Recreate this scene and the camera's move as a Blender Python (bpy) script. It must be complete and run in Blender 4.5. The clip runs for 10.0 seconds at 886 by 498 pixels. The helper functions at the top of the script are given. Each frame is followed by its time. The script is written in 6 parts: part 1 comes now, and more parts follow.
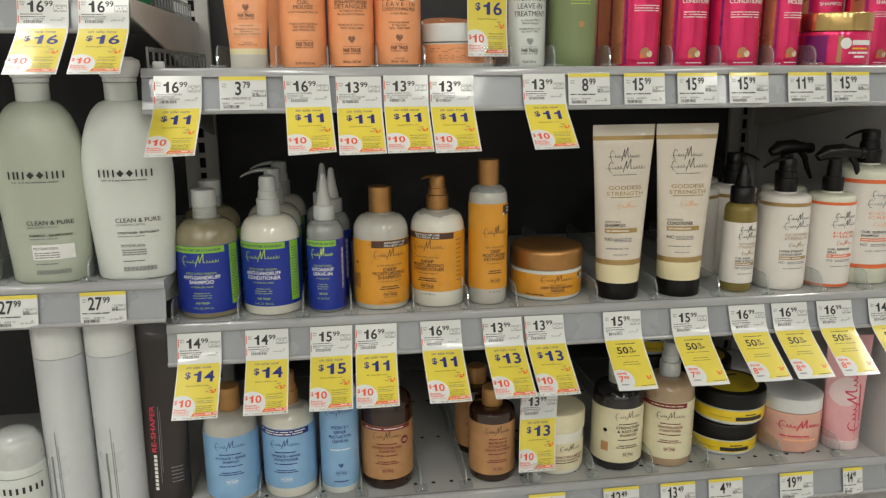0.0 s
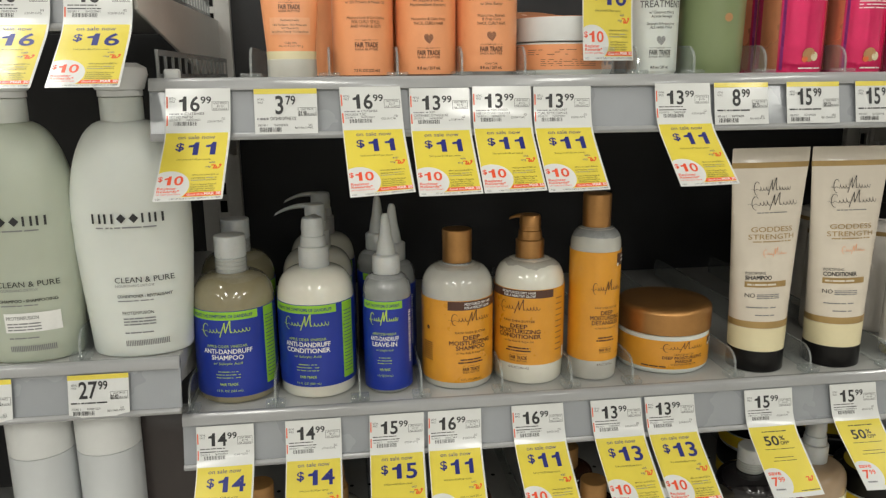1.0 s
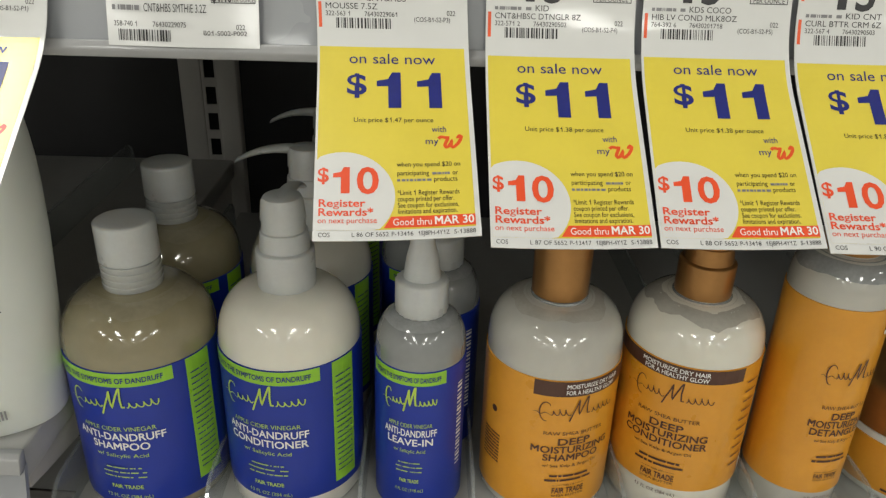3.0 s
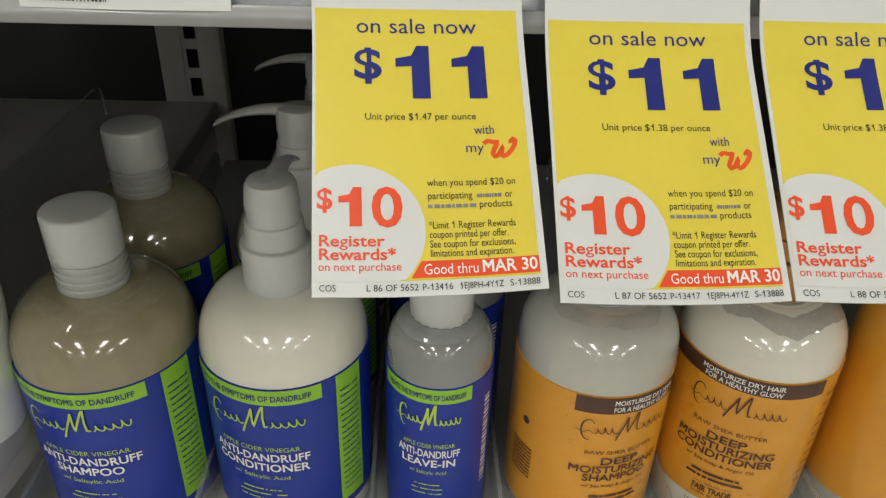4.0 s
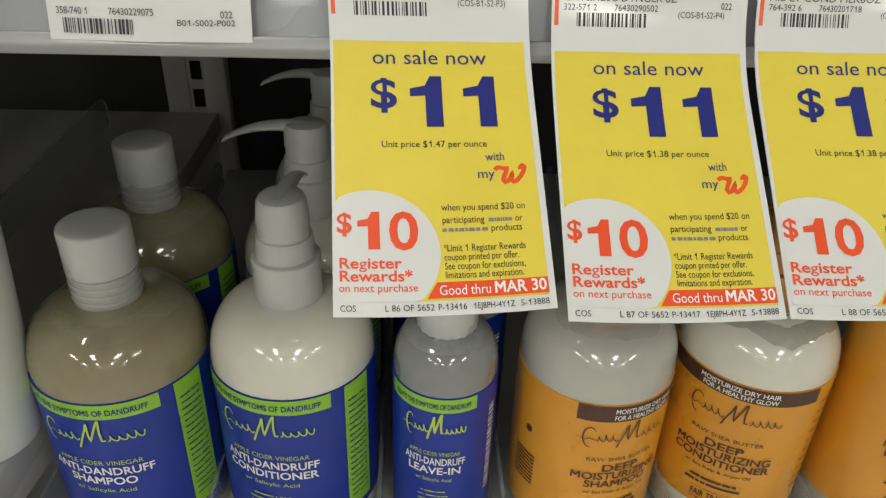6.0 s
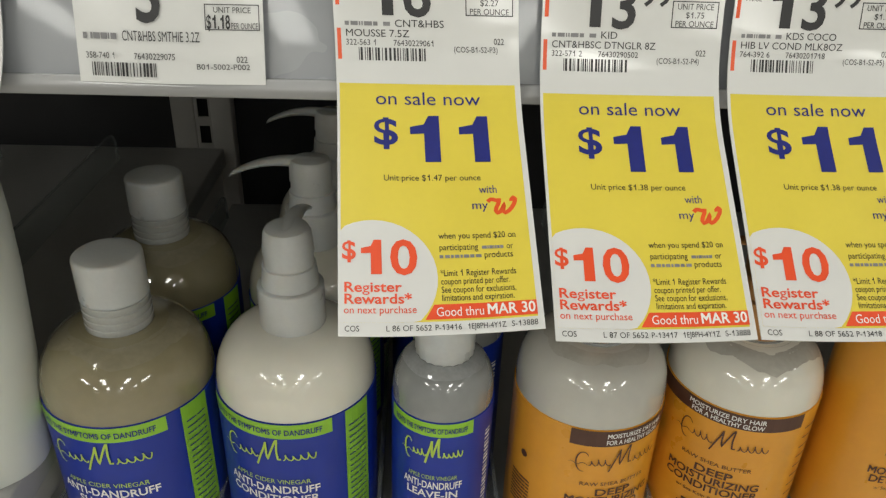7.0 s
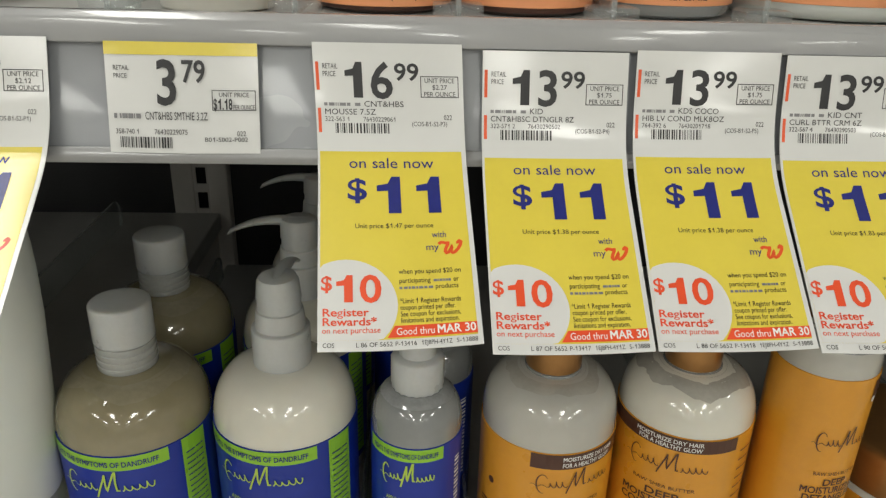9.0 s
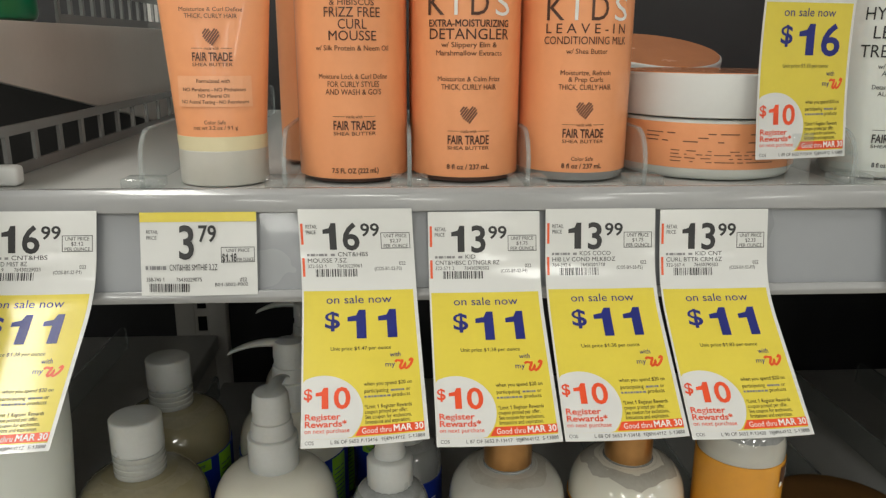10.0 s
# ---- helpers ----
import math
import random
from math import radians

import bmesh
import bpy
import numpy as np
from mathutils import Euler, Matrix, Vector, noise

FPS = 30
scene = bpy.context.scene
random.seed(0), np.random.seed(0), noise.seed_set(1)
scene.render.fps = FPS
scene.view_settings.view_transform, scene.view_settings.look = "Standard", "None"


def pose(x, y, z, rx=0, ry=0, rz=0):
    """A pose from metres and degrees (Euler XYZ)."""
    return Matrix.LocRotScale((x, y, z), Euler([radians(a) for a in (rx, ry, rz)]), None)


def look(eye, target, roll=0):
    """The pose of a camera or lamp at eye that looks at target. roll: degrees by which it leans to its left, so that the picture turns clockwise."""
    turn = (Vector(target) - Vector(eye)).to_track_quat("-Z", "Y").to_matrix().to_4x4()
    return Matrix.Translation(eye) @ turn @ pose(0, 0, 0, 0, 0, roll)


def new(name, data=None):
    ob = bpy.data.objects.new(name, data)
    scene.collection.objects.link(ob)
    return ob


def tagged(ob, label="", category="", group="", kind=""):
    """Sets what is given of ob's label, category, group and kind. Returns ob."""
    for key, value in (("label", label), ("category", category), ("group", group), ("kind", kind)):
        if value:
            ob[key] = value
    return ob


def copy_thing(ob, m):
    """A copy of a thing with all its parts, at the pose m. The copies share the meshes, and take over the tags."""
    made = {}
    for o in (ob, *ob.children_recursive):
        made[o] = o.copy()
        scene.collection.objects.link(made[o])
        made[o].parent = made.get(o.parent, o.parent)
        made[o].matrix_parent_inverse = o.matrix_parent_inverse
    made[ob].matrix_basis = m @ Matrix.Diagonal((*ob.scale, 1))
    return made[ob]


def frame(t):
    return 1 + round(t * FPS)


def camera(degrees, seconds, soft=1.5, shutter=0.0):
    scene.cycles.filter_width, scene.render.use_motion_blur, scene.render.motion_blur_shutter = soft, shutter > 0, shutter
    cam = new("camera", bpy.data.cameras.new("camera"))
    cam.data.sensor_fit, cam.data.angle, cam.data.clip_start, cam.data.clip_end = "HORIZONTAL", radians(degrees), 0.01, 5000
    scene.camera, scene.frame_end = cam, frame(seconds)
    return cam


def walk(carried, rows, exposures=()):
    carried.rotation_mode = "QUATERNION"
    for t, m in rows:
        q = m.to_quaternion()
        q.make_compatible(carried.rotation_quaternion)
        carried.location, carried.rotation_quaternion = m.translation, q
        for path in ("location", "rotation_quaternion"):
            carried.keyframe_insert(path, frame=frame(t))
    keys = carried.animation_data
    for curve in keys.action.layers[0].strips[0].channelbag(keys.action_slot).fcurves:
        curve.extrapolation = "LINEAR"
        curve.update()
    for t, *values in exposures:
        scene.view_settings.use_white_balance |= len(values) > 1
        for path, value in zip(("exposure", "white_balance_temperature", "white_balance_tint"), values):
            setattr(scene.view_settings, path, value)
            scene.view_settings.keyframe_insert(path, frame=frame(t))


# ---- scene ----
cam = camera(60.5, 10.0, 1.3)
PATH = [
    (0, (0.0030, 0.0220, 1.4230), (0.2800, 1.9490, 0.9650), -0.30),
    (0.5, (-0.0080, 0.1190, 1.4350), (0.2400, 2.0500, 0.9760), -0.40),
    (1, (-0.0520, 0.2640, 1.4290), (0.2080, 2.1950, 0.9780), -0.50),
    (1.5, (-0.0540, 0.3750, 1.4240), (0.1970, 2.3040, 0.9620), -0.30),
    (1.7, (-0.0438, 0.4266, 1.4294), (0.2014, 2.3526, 0.9530), -0.28),
    (2, (-0.0140, 0.4930, 1.4400), (0.1520, 2.4110, 0.8970), 0.40),
    (2.2, (-0.0016, 0.5304, 1.4354), (0.0972, 2.4314, 0.8216), 1.20),
    (2.5, (0.0030, 0.5760, 1.4380), (0.0370, 2.4470, 0.7330), 1.70),
    (2.7, (-0.0014, 0.6102, 1.4370), (0.0398, 2.4496, 0.6550), 1.64),
    (3, (-0.0110, 0.6500, 1.4330), (0.0420, 2.4550, 0.5750), 1.90),
    (3.2, (-0.0153, 0.6706, 1.4350), (0.0438, 2.4462, 0.5169), 2.01),
    (4.3, (-0.0237, 0.7304, 1.4300), (0.0482, 2.4288, 0.3751), 1.89),
    (4.5, (-0.0250, 0.7300, 1.4300), (0.0420, 2.4350, 0.3860), 2.00),
    (5, (-0.0260, 0.7270, 1.4320), (0.0400, 2.4310, 0.3870), 2.00),
    (5.5, (-0.0260, 0.7230, 1.4340), (0.0450, 2.4310, 0.3970), 2.10),
    (5.7, (-0.0269, 0.7211, 1.4360), (0.0537, 2.4283, 0.3959), 2.00),
    (6.8, (-0.0271, 0.7109, 1.4450), (0.0583, 2.4447, 0.4521), 1.90),
    (7, (-0.0270, 0.7050, 1.4450), (0.0570, 2.4590, 0.4880), 2.10),
    (7.5, (-0.0270, 0.6900, 1.4520), (0.0670, 2.4690, 0.5430), 2.10),
    (8, (-0.0250, 0.6790, 1.4550), (0.0740, 2.4750, 0.5790), 2.10),
    (8.5, (-0.0210, 0.6720, 1.4540), (0.0760, 2.4800, 0.6050), 2.00),
    (9, (-0.0180, 0.6570, 1.4590), (0.0830, 2.4870, 0.6580), 1.60),
    (9.2, (-0.0170, 0.6486, 1.4638), (0.0896, 2.4928, 0.6980), 1.44),
    (9.5, (-0.0120, 0.6230, 1.4750), (0.0990, 2.5050, 0.8090), 1.00),
    (10, (-0.0050, 0.5850, 1.4920), (0.1140, 2.5120, 0.9680), 0.30),
]
walk(cam, [(t, look(eye, target, roll)) for t, eye, target, roll in PATH],
     ((0.0, 0.08), (1.0, 0.18), (1.5, 0.21), (2.5, 0.09), (3.2, 0.0), (5.7, 0.0), (7.5, -0.05), (8.5, -0.05), (10.0, 0.0)))

# ---- light ----
world = bpy.data.worlds.new("world")
world.use_nodes = True
world.node_tree.nodes["Background"].inputs[0].default_value = (0.9, 0.95, 1.0, 1)
world.node_tree.nodes["Background"].inputs[1].default_value = 0.05
scene.world = world
LAMP_POWER = 14.5
LAMP_COLOUR = (0.985, 0.975, 0.905)


# ---- materials ----
def mat(name, colour, rough=0.4, metal=0.0, vary=0.06, scale=40.0, bump=0.0, coat=0.0, trans=0.0, spec=0.5, island=0.0, sss=0.0, smudge=0.08, coat_rough=0.05):
    """A surface with two scales of colour variation, uneven gloss and fine relief."""
    m = bpy.data.materials.new(name)
    m.use_nodes = True
    nt = m.node_tree
    b = nt.nodes["Principled BSDF"]
    co = nt.nodes.new("ShaderNodeTexCoord")
    n1 = nt.nodes.new("ShaderNodeTexNoise")
    n1.inputs["Scale"].default_value, n1.inputs["Detail"].default_value = scale, 4
    n2 = nt.nodes.new("ShaderNodeTexNoise")
    n2.inputs["Scale"].default_value, n2.inputs["Detail"].default_value = scale * 9, 3
    for n in (n1, n2):
        nt.links.new(co.outputs["Object"], n.inputs["Vector"])
    mix = nt.nodes.new("ShaderNodeMath")
    mix.operation = "MULTIPLY_ADD"
    mix.inputs[1].default_value = 0.35
    nt.links.new(n2.outputs["Fac"], mix.inputs[0])
    nt.links.new(n1.outputs["Fac"], mix.inputs[2])
    ramp = nt.nodes.new("ShaderNodeMapRange")
    ramp.inputs["From Min"].default_value, ramp.inputs["From Max"].default_value = 0.4, 0.95
    ramp.inputs["To Min"].default_value, ramp.inputs["To Max"].default_value = 1 - vary, 1 + vary
    nt.links.new(mix.outputs[0], ramp.inputs["Value"])
    scale_node = nt.nodes.new("ShaderNodeVectorMath")
    scale_node.operation = "SCALE"
    scale_node.inputs[0].default_value = colour
    nt.links.new(ramp.outputs[0], scale_node.inputs["Scale"])
    nt.links.new(scale_node.outputs[0], b.inputs["Base Color"])
    rr = nt.nodes.new("ShaderNodeMapRange")
    rr.inputs["To Min"].default_value, rr.inputs["To Max"].default_value = max(0.02, rough - smudge), min(1, rough + smudge)
    nt.links.new(n1.outputs["Fac"], rr.inputs["Value"])
    nt.links.new(rr.outputs[0], b.inputs["Roughness"])
    b.inputs["Metallic"].default_value = metal
    b.inputs["Coat Weight"].default_value = coat
    b.inputs["Coat Roughness"].default_value = coat_rough
    b.inputs["Transmission Weight"].default_value = trans
    b.inputs["Specular IOR Level"].default_value = spec
    if sss:
        b.inputs["Subsurface Weight"].default_value = sss
        b.inputs["Subsurface Radius"].default_value = (0.008, 0.006, 0.004)
        b.inputs["Subsurface Scale"].default_value = 1.0
    if bump:
        bp = nt.nodes.new("ShaderNodeBump")
        bp.inputs["Strength"].default_value, bp.inputs["Distance"].default_value = bump, 0.0006
        nt.links.new(n2.outputs["Fac"], bp.inputs["Height"])
        nt.links.new(bp.outputs[0], b.inputs["Normal"])
    return m


def clear_plastic(name, tint=(0.94, 0.96, 0.96), haze=0.09):
    """Clear acrylic: see-through, with a gloss that grows at the rim, and a trace of haze."""
    m = bpy.data.materials.new(name)
    m.use_nodes = True
    nt = m.node_tree
    nt.nodes.remove(nt.nodes["Principled BSDF"])
    out = nt.nodes["Material Output"]
    see = nt.nodes.new("ShaderNodeBsdfTransparent")
    see.inputs[0].default_value = (*tint, 1)
    milk = nt.nodes.new("ShaderNodeBsdfDiffuse")
    milk.inputs[0].default_value = (0.8, 0.82, 0.82, 1)
    gl = nt.nodes.new("ShaderNodeBsdfGlossy")
    gl.inputs["Roughness"].default_value = 0.06
    m1, m2 = nt.nodes.new("ShaderNodeMixShader"), nt.nodes.new("ShaderNodeMixShader")
    m1.inputs[0].default_value = haze
    nt.links.new(see.outputs[0], m1.inputs[1])
    nt.links.new(milk.outputs[0], m1.inputs[2])
    lw = nt.nodes.new("ShaderNodeLayerWeight")
    pw = nt.nodes.new("ShaderNodeMath")
    pw.operation = "POWER"
    pw.inputs[1].default_value = 4.0
    nt.links.new(lw.outputs["Facing"], pw.inputs[0])
    fr = nt.nodes.new("ShaderNodeMath")
    fr.operation = "MULTIPLY_ADD"
    fr.inputs[1].default_value, fr.inputs[2].default_value = 0.25, 0.08
    nt.links.new(pw.outputs[0], fr.inputs[0])
    nt.links.new(fr.outputs[0], m2.inputs[0])
    nt.links.new(m1.outputs[0], m2.inputs[1])
    nt.links.new(gl.outputs[0], m2.inputs[2])
    nt.links.new(m2.outputs[0], out.inputs["Surface"])
    return m


def lamp_face(name, strength):
    m = bpy.data.materials.new(name)
    m.use_nodes = True
    b = m.node_tree.nodes["Principled BSDF"]
    b.inputs["Emission Color"].default_value = (*LAMP_COLOUR, 1)
    b.inputs["Emission Strength"].default_value = strength
    return m


M = {
    "deck": mat("shelf_enamel", (0.43, 0.43, 0.415), 0.38, vary=0.05, scale=14, bump=0.15),
    "channel": mat("ticket_channel", (0.30, 0.315, 0.335), 0.28, vary=0.05, scale=9, coat=0.4),
    "channel_edge": mat("channel_edge", (0.34, 0.345, 0.35), 0.22, vary=0.05, scale=12, coat=0.5),
    "bracket": mat("bracket_enamel", (0.55, 0.53, 0.50), 0.45, vary=0.05, scale=20),
    "upright": mat("upright_enamel", (0.44, 0.43, 0.41), 0.42, vary=0.06, scale=24, bump=0.1),
    # near-black colour that paints the shade inside slots and holes
    "slot": mat("painted_hole_dark", (0.008, 0.008, 0.009), 0.9),
    "back": mat("black_back_panel", (0.020, 0.020, 0.022), 0.5, vary=0.15, scale=6, bump=0.1),
    "side": mat("grey_end_panel", (0.84, 0.82, 0.82), 0.5, vary=0.05, scale=8),
    "floor": mat("vinyl_floor", (0.55, 0.53, 0.49), 0.3, vary=0.08, scale=3),
    "wall": mat("painted_wall", (0.62, 0.61, 0.59), 0.8, vary=0.05, scale=2),
    "ceiling": mat("ceiling_tile", (0.78, 0.78, 0.76), 0.9, vary=0.05, scale=6),
    "clear": clear_plastic("clear_acrylic"),
    # more milk than the plate: the edge highlight is put into the colour
    "glint_edge": clear_plastic("acrylic_edge_glint", (0.92, 0.94, 0.94), 0.14),
    "fence": clear_plastic("smoky_acrylic", (0.55, 0.56, 0.56), 0.25),
    "paper": mat("tag_paper", (0.68, 0.69, 0.68), 0.38, vary=0.02, scale=30, coat=0.7, coat_rough=0.11),
    "yellow": mat("tag_yellow", (0.735, 0.605, 0.062), 0.38, vary=0.03, scale=60, coat=0.7, coat_rough=0.11),
    "navy": mat("print_navy", (0.014, 0.022, 0.19), 0.35, vary=0.1, scale=300),
    "red": mat("print_red", (0.80, 0.085, 0.025), 0.35),
    "black": mat("print_black", (0.02, 0.02, 0.022), 0.4),
    "grey": mat("print_grey", (0.22, 0.22, 0.23), 0.4),
    "white": mat("print_white", (0.82, 0.82, 0.80), 0.35),
    "blue": mat("blue_label", (0.007, 0.030, 0.31), 0.38, vary=0.06, scale=60, coat=0.1),
    "lime": mat("lime_label", (0.27, 0.56, 0.03), 0.3, vary=0.04, coat=0.3),
    "limeprint": mat("lime_print", (0.45, 0.62, 0.08), 0.35),
    "mustard": mat("mustard_label", (0.72, 0.32, 0.025), 0.3, vary=0.05, scale=50, coat=0.3),
    "brown": mat("brown_print", (0.085, 0.035, 0.022), 0.35),
    "lightbrown": mat("light_brown_print", (0.20, 0.085, 0.05), 0.35),
    "sky": mat("sky_label", (0.24, 0.44, 0.68), 0.32, vary=0.05, scale=50, coat=0.25),
    "kraft": mat("kraft_label", (0.46, 0.24, 0.10), 0.4, vary=0.12, scale=60),
    "creamlab": mat("cream_label", (0.72, 0.66, 0.45), 0.35, vary=0.05, scale=50),
    "maroon": mat("maroon_print", (0.20, 0.018, 0.025), 0.35),
    "olive_gel": mat("olive_gel", (0.44, 0.385, 0.235), 0.12, vary=0.1, scale=24, coat=0.9, trans=0.4, sss=0.2),
    "cream": mat("cream_lotion", (0.74, 0.72, 0.63), 0.16, vary=0.04, scale=20, coat=0.9, sss=0.2),
    "milky": mat("milky_lotion", (0.52, 0.51, 0.46), 0.15, vary=0.06, scale=20, coat=0.9, sss=0.2),
    "clearfill": mat("clear_gel", (0.52, 0.54, 0.535), 0.12, vary=0.08, scale=25, coat=1.0, trans=0.55),
    "frost": mat("frosted_plastic", (0.53, 0.545, 0.535), 0.30, vary=0.07, scale=60, coat=0.35, coat_rough=0.2, sss=0.4),
    "frost_skirt": mat("clear_frosted_skirt", (0.41, 0.42, 0.40), 0.22, vary=0.12, scale=70, coat=0.6, sss=0.3),
    "headspace": mat("lotion_film_on_clear_wall", (0.55, 0.53, 0.465), 0.13, vary=0.12, scale=55, coat=1.0),
    "headspace_thin": mat("thin_film_on_clear_wall", (0.46, 0.44, 0.385), 0.12, vary=0.16, scale=55, coat=1.0),
    "headspace_clear": mat("empty_clear_wall", (0.30, 0.31, 0.31), 0.06, vary=0.25, scale=70, coat=1.0),
    "gel_film": mat("gel_film_on_clear_wall", (0.27, 0.24, 0.16), 0.10, vary=0.2, scale=45, coat=1.0),
    "gold": mat("bronze_cap", (0.43, 0.22, 0.075), 0.32, metal=0.75, vary=0.12, scale=30),
    "wood": mat("tan_cap", (0.44, 0.23, 0.075), 0.4, metal=0.3, vary=0.15, scale=30),
    "goldband": mat("gold_band", (0.42, 0.28, 0.11), 0.35, metal=0.4, vary=0.08),
    "tube": mat("ivory_tube", (0.70, 0.63, 0.53), 0.35, vary=0.03, scale=20, coat=0.3),
    "tubecream": mat("cream_band", (0.74, 0.66, 0.42), 0.35, vary=0.03),
    "capcream": mat("cream_cap", (0.56, 0.545, 0.49), 0.3, vary=0.04, scale=30, coat=0.3, sss=0.2),
    "blackcap": mat("black_plastic", (0.006, 0.0055, 0.0055), 0.3, vary=0.1, spec=0.28),
    "pearl": mat("white_bottle", (0.68, 0.71, 0.67), 0.42, vary=0.03, scale=12, coat=0.08, sss=0.15),
    "pearl_green": mat("pale_green_bottle", (0.46, 0.50, 0.41), 0.4, vary=0.03, scale=10, coat=0.1, sss=0.2),
    "capwhite": mat("white_cap", (0.70, 0.71, 0.70), 0.35, vary=0.03),
    "orange": mat("coral_label", (0.89, 0.375, 0.170), 0.32, vary=0.04, scale=40, coat=0.25),
    "orangelight": mat("pale_coral_panel", (0.88, 0.43, 0.23), 0.35),
    "orangefill": mat("coral_bottle", (0.72, 0.28, 0.12), 0.25, vary=0.05, coat=0.6),
    "pink": mat("magenta_foil", (0.86, 0.03, 0.16), 0.18, metal=0.55, vary=0.14, scale=26, coat=0.4),
    "pinkgold": mat("rose_gold_foil", (0.62, 0.24, 0.12), 0.28, metal=0.5, vary=0.15, scale=26),
    "purple": mat("purple_foil", (0.22, 0.015, 0.16), 0.28, metal=0.3, vary=0.12),
    "goldlid": mat("polished_gold_lid", (0.72, 0.50, 0.20), 0.2, metal=1.0, vary=0.08),
    "sage": mat("sage_bottle", (0.20, 0.25, 0.115), 0.3, vary=0.06, scale=12, coat=0.4),
    "brownglass": mat("amber_bottle", (0.030, 0.010, 0.005), 0.1, vary=0.2, scale=20, coat=0.4),
    "blackbottle": mat("black_bottle", (0.012, 0.010, 0.012), 0.1, vary=0.1, coat=0.4),
    "tan": mat("tan_lotion", (0.44, 0.31, 0.19), 0.2, vary=0.05, coat=0.8, sss=0.2),
    "oil": mat("olive_oil", (0.21, 0.16, 0.035), 0.1, vary=0.12, coat=0.5, sss=0.2),
    "labelwhite": mat("white_label", (0.76, 0.72, 0.67), 0.4, vary=0.03, scale=40),
    "tomato": mat("orange_red_band", (0.80, 0.16, 0.05), 0.35),
    "mint": mat("mint_lotion", (0.68, 0.69, 0.56), 0.25, vary=0.03, coat=0.6),
    "waxyellow": mat("wax_tin_yellow", (0.80, 0.57, 0.02), 0.35, vary=0.05),
    "waxgold": mat("wax_lid_label", (0.48, 0.36, 0.02), 0.35, vary=0.08),
    "pinkgel": mat("pink_gel", (0.72, 0.40, 0.31), 0.2, vary=0.06, coat=0.8, sss=0.3),
    "pinktube": mat("pink_tube", (0.78, 0.40, 0.42), 0.32, vary=0.06, scale=25, coat=0.3),
    "pinkpale": mat("pale_pink", (0.80, 0.62, 0.62), 0.32),
    "rose": mat("rose_print", (0.62, 0.05, 0.09), 0.4),
    "darkbrown": mat("dark_brown_tube", (0.022, 0.015, 0.014), 0.35, vary=0.15, coat=0.2),
    "palegrey": mat("pale_grey_bottle", (0.58, 0.60, 0.61), 0.3, vary=0.03, scale=12, coat=0.3),
    "green": mat("green_bottle", (0.0, 0.18, 0.07), 0.3, vary=0.05, coat=0.4),
    "swoosh": mat("red_mark", (0.80, 0.10, 0.02), 0.35),
}


# ---- building helpers ----
def mesh_of(name, verts, faces, material, smooth=False, sharp=35):
    me = bpy.data.meshes.new(name)
    me.from_pydata([tuple(v) for v in verts], [], [tuple(f) for f in faces])
    me.materials.append(material)
    if smooth:
        me.polygons.foreach_set("use_smooth", [True] * len(me.polygons))
        me.set_sharp_from_angle(angle=radians(sharp))
    me.update()
    return me


def part(name, data, parent, label="", m=None):
    """One mesh object under a thing or a part. data: a mesh."""
    ob = new(name, data)
    ob.parent = parent
    if m is not None:
        ob.matrix_basis = m
    return tagged(ob, label) if label else ob


def thing(name, m, label, category, group="", kind=""):
    ob = new(name)
    ob.empty_display_size = 0.02
    ob.matrix_basis = m
    return tagged(ob, label, category, group, kind)


def from_bm(name, bm, material, smooth=False, sharp=35):
    me = bpy.data.meshes.new(name)
    bm.to_mesh(me)
    bm.free()
    me.materials.append(material)
    if smooth:
        me.polygons.foreach_set("use_smooth", [True] * len(me.polygons))
        me.set_sharp_from_angle(angle=radians(sharp))
    return me


def box(name, x0, x1, y0, y1, z0, z1, material, bevel=0.0):
    bm = bmesh.new()
    bmesh.ops.create_cube(bm, size=1, matrix=Matrix.LocRotScale(((x0 + x1) / 2, (y0 + y1) / 2, (z0 + z1) / 2), None, (x1 - x0, y1 - y0, z1 - z0)))
    if bevel:
        bmesh.ops.bevel(bm, geom=bm.edges[:], offset=bevel, segments=2, affect="EDGES", profile=0.5)
    return from_bm(name, bm, material, bool(bevel), 50)


def extrude_x(name, outline, x0, x1, material, bevel=0.0):
    """A bar along x with the outline [(y, z), ...]."""
    bm = bmesh.new()
    vs = [bm.verts.new((x0, y, z)) for y, z in outline]
    f = bm.faces.new(vs)
    bmesh.ops.translate(bm, verts=[v for v in bmesh.ops.extrude_face_region(bm, geom=[f])["geom"] if isinstance(v, bmesh.types.BMVert)], vec=(x1 - x0, 0, 0))
    bmesh.ops.recalc_face_normals(bm, faces=bm.faces[:])
    if bevel:
        bmesh.ops.bevel(bm, geom=bm.edges[:], offset=bevel, segments=2, affect="EDGES", profile=0.5)
    return from_bm(name, bm, material, bool(bevel), 50)


def loft(name, profile, material, n=44, power=2.0, cx=0.0, cy=0.0):
    """Closed body of rings (z, half width, half depth) with superellipse cross-sections."""
    verts, faces = [], []
    for z, a, b in profile:
        for k in range(n):
            t = 2 * math.pi * k / n
            c, s = math.cos(t), math.sin(t)
            e = 2 / power
            verts.append((cx + a * math.copysign(abs(c) ** e, c), cy + b * math.copysign(abs(s) ** e, s), z))
    for i in range(len(profile) - 1):
        for k in range(n):
            k2 = (k + 1) % n
            faces.append((i * n + k, i * n + k2, (i + 1) * n + k2, (i + 1) * n + k))
    faces.append(tuple(reversed(range(n))))
    faces.append(tuple(range((len(profile) - 1) * n, len(profile) * n)))
    return mesh_of(name, verts, faces, material, True)


